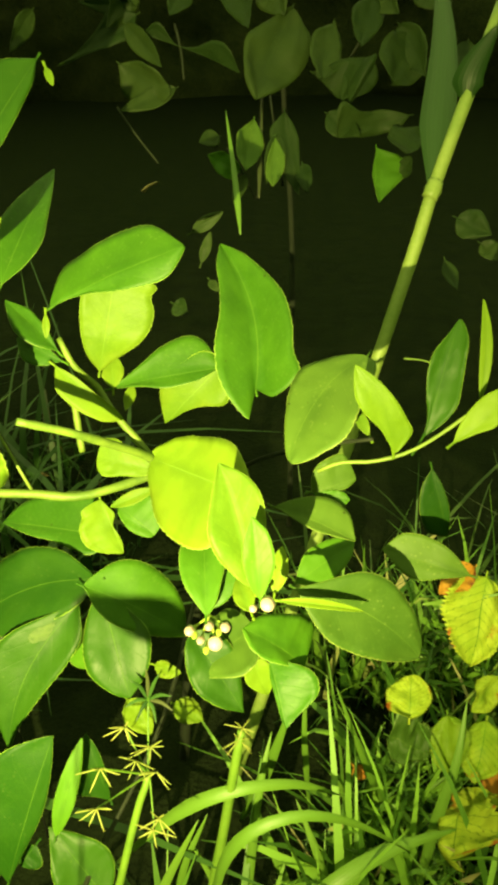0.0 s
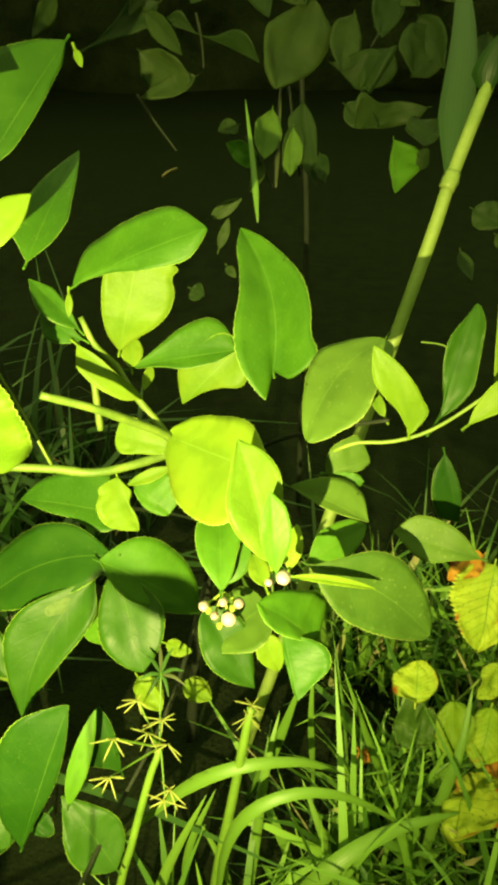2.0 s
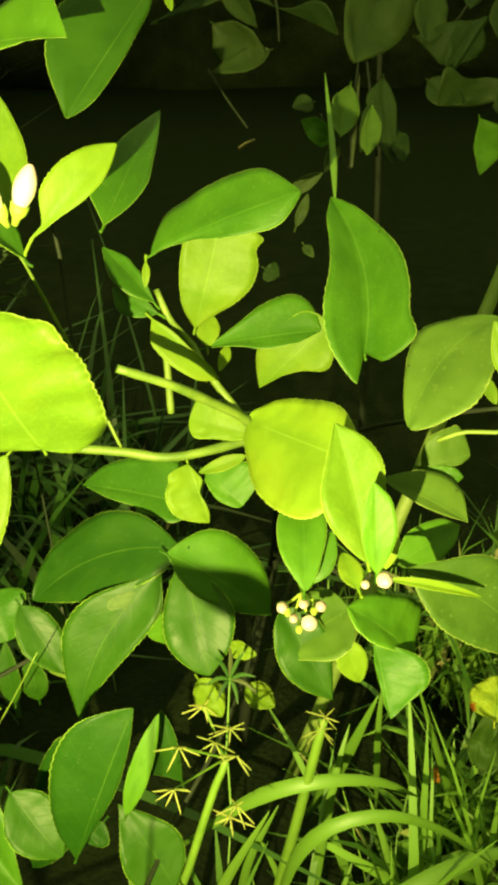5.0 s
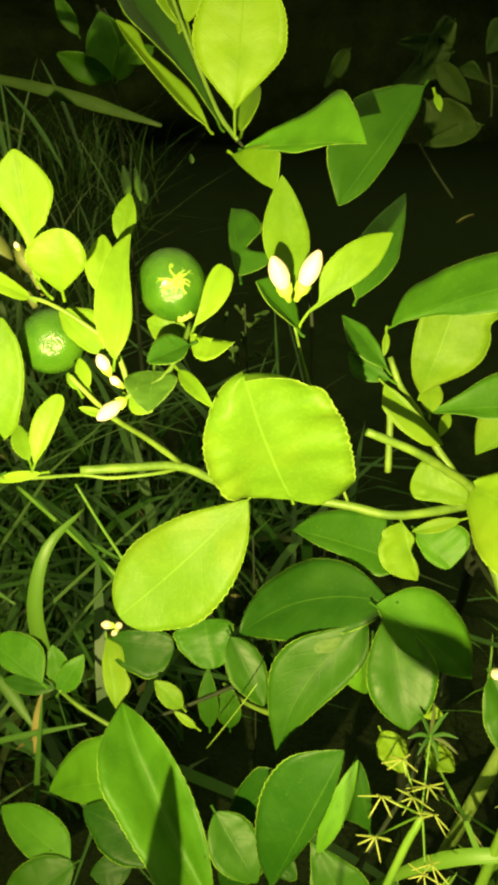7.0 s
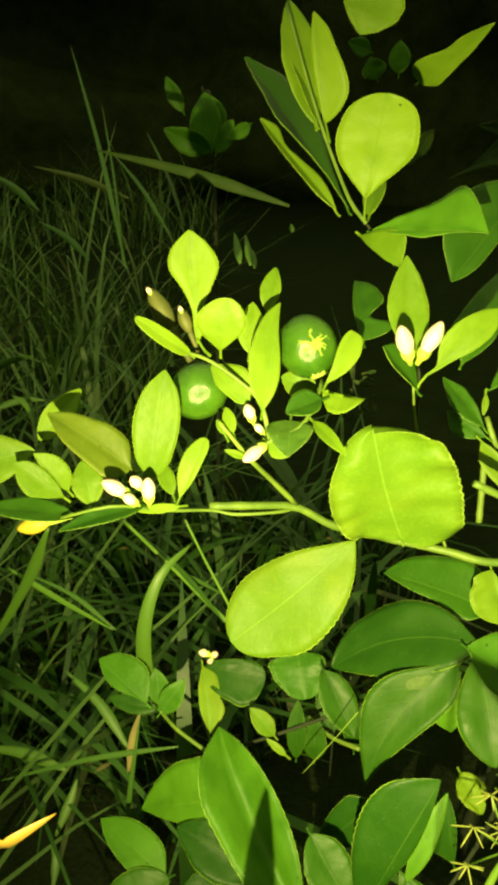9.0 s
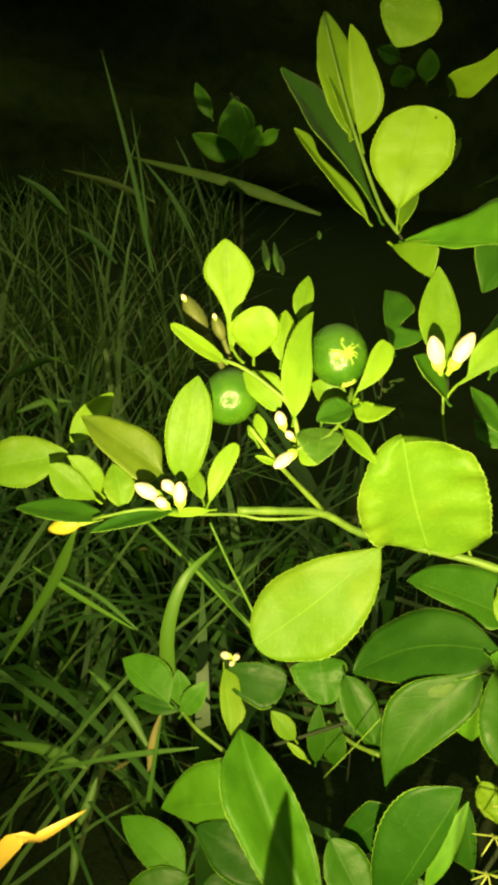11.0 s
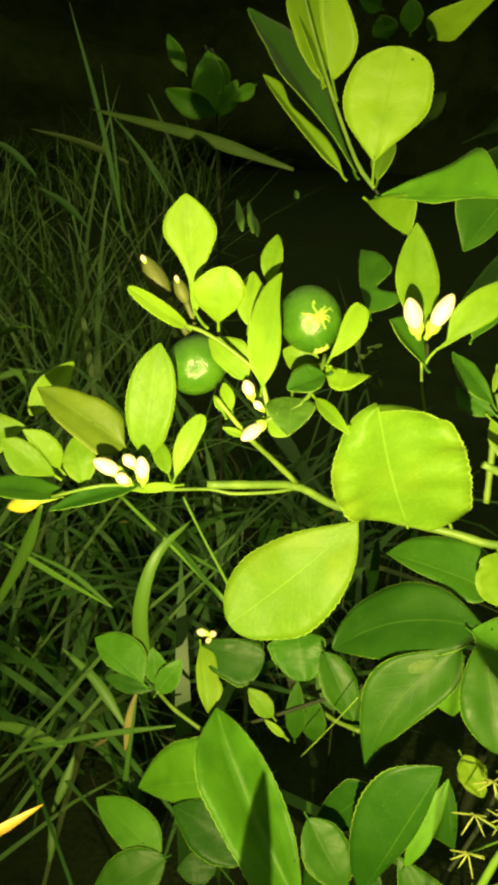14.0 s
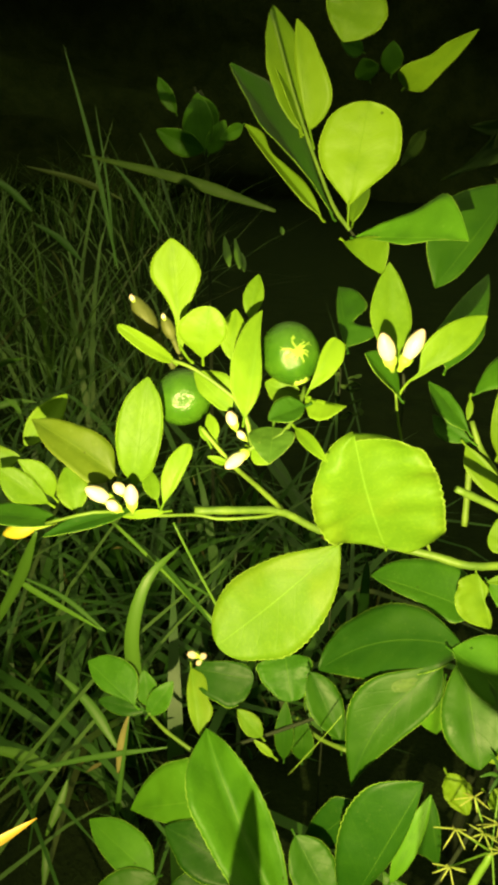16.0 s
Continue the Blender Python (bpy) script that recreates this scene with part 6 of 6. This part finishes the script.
sedge = thing("sedge", (-0.109, 0.353, 0.000), "sedge with star-shaped yellow-green flower heads", "sedge")
tube("stem", [(-0.109, 0.353, 0.000), (-0.098, 0.350, 0.229), (-0.083, 0.365, 0.306), (-0.069, 0.386, 0.364), (-0.063, 0.393, 0.382), (-0.061, 0.398, 0.390)], 0.0040, 0.0027, SEDGE, sedge, 16)
sedge_head(sedge, (-0.059, 0.407, 0.413), 0.018, 8)
sedge_head(sedge, (-0.081, 0.417, 0.422), 0.018, 6)
sedge_head(sedge, (-0.069, 0.397, 0.409), 0.018, 7)
sedge_head(sedge, (-0.052, 0.391, 0.405), 0.018, 6)
sedge_head(sedge, (-0.090, 0.377, 0.427), 0.017, 6)
sedge_head(sedge, (-0.089, 0.355, 0.412), 0.017, 7)
sedge_head(sedge, (-0.048, 0.369, 0.380), 0.018, 6)
sedge_head(sedge, (-0.052, 0.364, 0.372), 0.018, 5)
tube("stem", [(-0.061, 0.398, 0.390), (-0.089, 0.355, 0.412)], 0.0009, 0.0007, SEDGE, sedge, 6, knobs=0)
tube("stem", [(-0.061, 0.398, 0.390), (-0.090, 0.377, 0.427)], 0.0009, 0.0007, SEDGE, sedge, 6, knobs=0)
tube("stem", [(-0.060, 0.398, 0.390), (-0.051, 0.364, 0.372)], 0.0009, 0.0007, SEDGE, sedge, 6, knobs=0)
tube("stem", [(-0.061, 0.398, 0.390), (-0.081, 0.417, 0.422)], 0.0009, 0.0007, SEDGE, sedge, 6, knobs=0)
tube("stem", [(-0.061, 0.397, 0.388), (-0.064, 0.434, 0.438)], 0.0009, 0.0007, SEDGE, sedge, 6, knobs=0)
tube("stem", [(-0.061, 0.398, 0.390), (-0.069, 0.397, 0.409)], 0.0009, 0.0007, SEDGE, sedge, 6, knobs=0)
tube("stem", [(-0.061, 0.398, 0.390), (-0.052, 0.391, 0.405)], 0.0009, 0.0007, SEDGE, sedge, 6, knobs=0)
blade("bract", [(-0.064, 0.433, 0.436), (-0.070, 0.435, 0.449), (-0.076, 0.434, 0.457)], 0.0032, GRASS, sedge, (0.54, -0.77, 0.34), 0.25, 8, twist=0)
blade("bract", [(-0.064, 0.433, 0.436), (-0.059, 0.437, 0.451), (-0.054, 0.439, 0.461)], 0.0032, GRASS, sedge, (-0.08, -0.97, 0.24), 0.25, 8, twist=0)
blade("bract", [(-0.064, 0.433, 0.436), (-0.054, 0.433, 0.443), (-0.044, 0.430, 0.446)], 0.0032, GRASS, sedge, (-0.44, -0.65, 0.62), 0.25, 8, twist=0)
blade("bract", [(-0.064, 0.433, 0.436), (-0.072, 0.429, 0.440), (-0.080, 0.422, 0.440)], 0.0032, GRASS, sedge, (0.49, -0.46, 0.74), 0.25, 8, twist=0)
blade("bract", [(-0.064, 0.433, 0.436), (-0.053, 0.430, 0.438), (-0.042, 0.424, 0.436)], 0.0032, GRASS, sedge, (-0.23, -0.50, 0.83), 0.25, 8, twist=0)
blade("bract", [(-0.064, 0.433, 0.436), (-0.064, 0.438, 0.453), (-0.065, 0.440, 0.465)], 0.0032, GRASS, sedge, (0.24, -0.94, 0.23), 0.25, 8, twist=0)
blade("bract", [(-0.064, 0.433, 0.436), (-0.067, 0.427, 0.435), (-0.071, 0.417, 0.430)], 0.0032, GRASS, sedge, (0.27, -0.40, 0.87), 0.25, 8, twist=0)
blade("bract", [(-0.064, 0.433, 0.436), (-0.059, 0.427, 0.434), (-0.055, 0.417, 0.429)], 0.0032, GRASS, sedge, (0.03, -0.40, 0.92), 0.25, 8, twist=0)
tall_sedge = thing("tall_sedge", (-0.030, 0.393, 0.000), "stout green sedge stem beaded with water drops", "sedge")
tube("stem", [(-0.030, 0.393, 0.000), (-0.021, 0.402, 0.169), (-0.006, 0.425, 0.276), (0.005, 0.442, 0.355), (0.009, 0.451, 0.379)], 0.0057, 0.0038, SEDGE, tall_sedge, 18)
sedge_head(tall_sedge, (0.007, 0.447, 0.372), 0.017, 6)
sedge_head(tall_sedge, (0.010, 0.449, 0.385), 0.017, 6)

# fading creeper leaves on the ground
creeper = thing("creeper", (0.242, 0.614, 0.000), "low creeper with yellow-green veined leaves scorched rusty red", "creeper")
leaf(creeper, (0.246, 0.625, 0.409), (0.227, 0.564, 0.344), 0.067, (0.01, -0.74, 0.68), FADED, fold=0.3, ruffle=5.5, teeth=6, edges=((10.2, 18.9, 24.1, 25.3, 21.7, 11.1, 3), (18.4, 33.9, 41.7, 41.4, 34.1, 22.9, 6.2)))
leaf(creeper, (0.232, 0.631, 0.415), (0.197, 0.608, 0.399), 0.031, (-0.15, -0.42, 0.89), RUSTY, fold=0.3, peak=0.42, ruffle=5.5, teeth=6)
leaf(creeper, (0.175, 0.555, 0.271), (0.179, 0.593, 0.292), 0.048, (-0.02, -0.48, 0.88), FADED, fold=0.3, ruffle=5.5, teeth=6, edges=((18, 25.1, 25.4, 26.6, 20.6, 13.1, 7.1), (7.4, 13.7, 19.1, 21.1, 19.4, 14, 7)))
leaf(creeper, (0.216, 0.565, 0.265), (0.220, 0.522, 0.221), 0.041, (-0.53, -0.63, 0.57), MID, fold=0.3, ruffle=5.5, teeth=6, edges=((11.1, 20.4, 24.2, 23.2, 17.1, 8.7, 2.4), (6.6, 12.2, 15.8, 16.7, 15.1, 8.4, 2.3)))
leaf(creeper, (0.158, 0.562, 0.229), (0.200, 0.551, 0.219), 0.074, (-0.11, -0.88, 0.46), WORN, fold=0.3, ruffle=5.5, teeth=6, edges=((39.3, 55.2, 49.5, 32.5, 32.2, 26.3, 14.8), (8.3, 15.3, 18.5, 18.4, 16.3, 12.5, 6.7)))
leaf(creeper, (0.221, 0.553, 0.198), (0.228, 0.576, 0.247), 0.045, (-0.22, -0.87, 0.44), FADED, fold=0.3, peak=0.42, ruffle=5.5, teeth=6)
leaf(creeper, (0.261, 0.572, 0.251), (0.244, 0.522, 0.214), 0.044, (-0.13, -0.57, 0.81), FADED, fold=0.3, ruffle=5.5, teeth=6, edges=((9.6, 17.8, 23.1, 24.2, 21.7, 11.9, 3.2), (7.6, 14.1, 18.4, 20, 18.5, 12.9, 3.5)))
leaf(creeper, (0.268, 0.553, 0.236), (0.237, 0.529, 0.217), 0.024, (0.05, -0.64, 0.77), RUSTY, fold=0.3, peak=0.42, ruffle=5.5, teeth=6)
leaf(creeper, (0.251, 0.527, 0.187), (0.217, 0.458, 0.186), 0.103, (-0.65, 0.30, 0.70), FADED, fold=0.3, ruffle=5.5, teeth=6, edges=((20.8, 38.4, 50.1, 54.3, 72.1, 77.3, 53.6), (8.4, 15.5, 20.2, 24.8, 25.9, 23.4, 14.8)))
leaf(creeper, (0.277, 0.547, 0.216), (0.259, 0.517, 0.188), 0.028, (0.12, -0.72, 0.68), RUSTY, fold=0.3, peak=0.42, ruffle=5.5, teeth=6)
leaf(creeper, (0.277, 0.610, 0.277), (0.246, 0.581, 0.253), 0.035, (0.18, -0.74, 0.64), FADED, fold=0.3, peak=0.42, ruffle=5.5, teeth=6)
leaf(creeper, (-0.070, 0.540, 0.292), (-0.039, 0.528, 0.284), 0.026, (0.11, -0.36, 0.93), MID, fold=0.3, peak=0.42, ruffle=5.5, teeth=6)
leaf(creeper, (-0.110, 0.514, 0.328), (-0.084, 0.493, 0.306), 0.029, (0.25, -0.54, 0.80), MID, fold=0.3, peak=0.42, ruffle=5.5, teeth=6)
leaf(creeper, (-0.084, 0.534, 0.357), (-0.057, 0.527, 0.356), 0.017, (-0.18, -0.77, 0.61), MID, fold=0.3, peak=0.42, ruffle=5.5, teeth=6)
leaf(creeper, (0.124, 0.561, 0.172), (0.137, 0.550, 0.169), 0.018, (-0.45, -0.68, 0.57), RUSTY, fold=0.3, peak=0.42, ruffle=5.5, teeth=6)
tube("stem", [(0.164, 0.592, 0.176), (0.216, 0.604, 0.188), (0.264, 0.627, 0.235), (0.297, 0.638, 0.302)], 0.0020, 0.0016, BARK, creeper, 10, knobs=0)


# ---- long grass and low leaves, uncountable ----
def grass_field(name, count, region, height, width, seed, label, material, lean=0.6, keep=None):
    rng = np.random.default_rng(seed)
    x0, x1, y0, y1 = region
    verts, faces, uvs = [], [], []
    made = 0
    while made < count:
        x, y = rng.uniform(x0, x1), rng.uniform(y0, y1)
        if keep and not keep(x, y):
            continue
        made += 1
        h, w = rng.uniform(*height), rng.uniform(*width)
        a = rng.uniform(0, 2 * math.pi)
        out = np.array((math.cos(a), math.sin(a), 0.0))
        side = np.array((-math.sin(a + rng.uniform(-0.8, 0.8)), math.cos(a), 0.0))
        reach = h * rng.uniform(0.15, 1.0) * lean
        droop = rng.uniform(0.0, 0.5)
        first = len(verts)
        for k in range(6):
            s = k / 5
            p = np.array((x, y, -0.01)) + out * reach * s**1.7 + np.array((0, 0, h * (s - droop * s**3)))
            ww = 0.5 * w * (1 - s**2) ** 0.8 + 0.0002
            verts.append(p - side * ww)
            verts.append(p + side * ww)
            uvs += [(s, 0.0), (s, 1.0)]
        faces += [(first + 2 * k, first + 2 * k + 1, first + 2 * k + 3, first + 2 * k + 2) for k in range(5)]
    ob = mesh_object(name, verts, faces, material, None, uvs)
    tagged(ob, label, "grass", kind="stuff")


def outside_shrub(x, y):
    return ((x + 0.14) / 0.27) ** 2 + ((y - 0.66) / 0.30) ** 2 > 1.0


def leaf_bits(name, count, region, seed, label, material, keep):
    """Many tiny oval leaves at all angles above the ground."""
    rng = np.random.default_rng(seed)
    x0, x1, y0, y1 = region
    verts, faces, uvs = [], [], []
    while len(faces) < 4 * count:
        x, y, z = rng.uniform(x0, x1), rng.uniform(y0, y1), rng.uniform(0.02, 0.17)
        if not keep(x, y):
            continue
        way = rng.normal(size=3)
        way /= np.linalg.norm(way)
        side = np.cross(way, rng.normal(size=3))
        side /= np.linalg.norm(side)
        long, wide = rng.uniform(0.007, 0.020), rng.uniform(0.0020, 0.0055)
        c, lift = np.array((x, y, z)), np.cross(way, side) * wide * 0.5
        k = len(verts)
        verts += [c - way * long, c + side * wide + lift, c + way * long, c - side * wide + lift, c]
        uvs += [(0, 0.5), (0.5, 1), (1, 0.5), (0.5, 0), (0.5, 0.5)]
        faces += [(k, k + 1, k + 4), (k + 1, k + 2, k + 4), (k + 2, k + 3, k + 4), (k + 3, k, k + 4)]
    tagged(mesh_object(name, verts, faces, material, None, uvs), label, "undergrowth", kind="stuff")


def right_side(x, y):
    return outside_shrub(x, y) and noise.noise(Vector((x * 5, y * 5, 2.0))) > -0.25


def left_side(x, y):
    edge = ((x + 0.85) / 0.75) ** 2 + ((y - 0.95) / 0.55) ** 2
    return outside_shrub(x, y) and edge + 0.5 * noise.noise(Vector((x * 3, y * 3, 4.0))) < 1.0


def open_ground(x, y):
    return (y < -1.2 or x < -0.42 * y - 0.5 or x > 0.9 + 0.5 * y) and noise.noise(Vector((x * 0.9, y * 0.9, 8.0))) > -0.1


grass_field("long_grass", 260, (-1.7, -0.28, 0.25, 1.5), (0.18, 0.46), (0.008, 0.026), 3, "long arching dark green grass around the shrub", GRASS, 1.7, left_side)
grass_field("long_grass", 720, (-0.10, 0.6, 0.30, 0.90), (0.14, 0.36), (0.005, 0.014), 4, "long green grass beside the shrub", TUSSOCK, 0.7, right_side)
grass_field("fine_grass", 560, (-0.12, 0.65, 0.30, 0.95), (0.08, 0.24), (0.002, 0.005), 7, "fine tangled green grass beside the shrub", TUSSOCK, 1.1, right_side)
grass_field("short_grass", 950, (-1.6, -0.25, 0.2, 1.5), (0.04, 0.14), (0.003, 0.007), 5, "short green undergrowth on dark soil", GRASS, 1.4, left_side)
grass_field("short_grass", 360, (-0.25, 0.7, 0.2, 0.95), (0.04, 0.14), (0.003, 0.007), 8, "short green undergrowth on dark soil", TUSSOCK, 1.4, right_side)
leaf_bits("small_weed_leaves", 1900, (-0.05, 0.6, 0.32, 0.92), 11, "tiny pale green weed leaves among the grass", TUSSOCK, right_side)
grass_field("fallen_grass", 150, (-1.3, -0.3, 0.45, 1.6), (0.10, 0.26), (0.010, 0.020), 12, "broad dim grass blades lying over", GRASS, 3.0, left_side)
# pale bits whose colour also stands in for small glints on the grass
leaf_bits("dry_bits", 90, (-1.1, -0.25, 0.35, 1.3), 13, "scattered pale dry bits and painted glints in the grass", STRAW, left_side)
grass_field("sparse_grass", 90, (0.06, 0.62, 0.74, 1.10), (0.12, 0.40), (0.004, 0.010), 15, "sparse dim grass behind the shrub", PALE_GRASS, 0.9)
grass_field("tall_grass", 170, (-2.6, -0.75, 1.2, 2.9), (0.35, 0.95), (0.006, 0.016), 9, "tall dim grass standing in the dark", PALE_GRASS, 0.9, open_ground)
grass_field("far_grass", 5000, (-5.0, 5.0, -3.5, 6.0), (0.2, 0.8), (0.005, 0.014), 6, "dim rough grass fading into the night", PALE_GRASS, 1.4, open_ground)
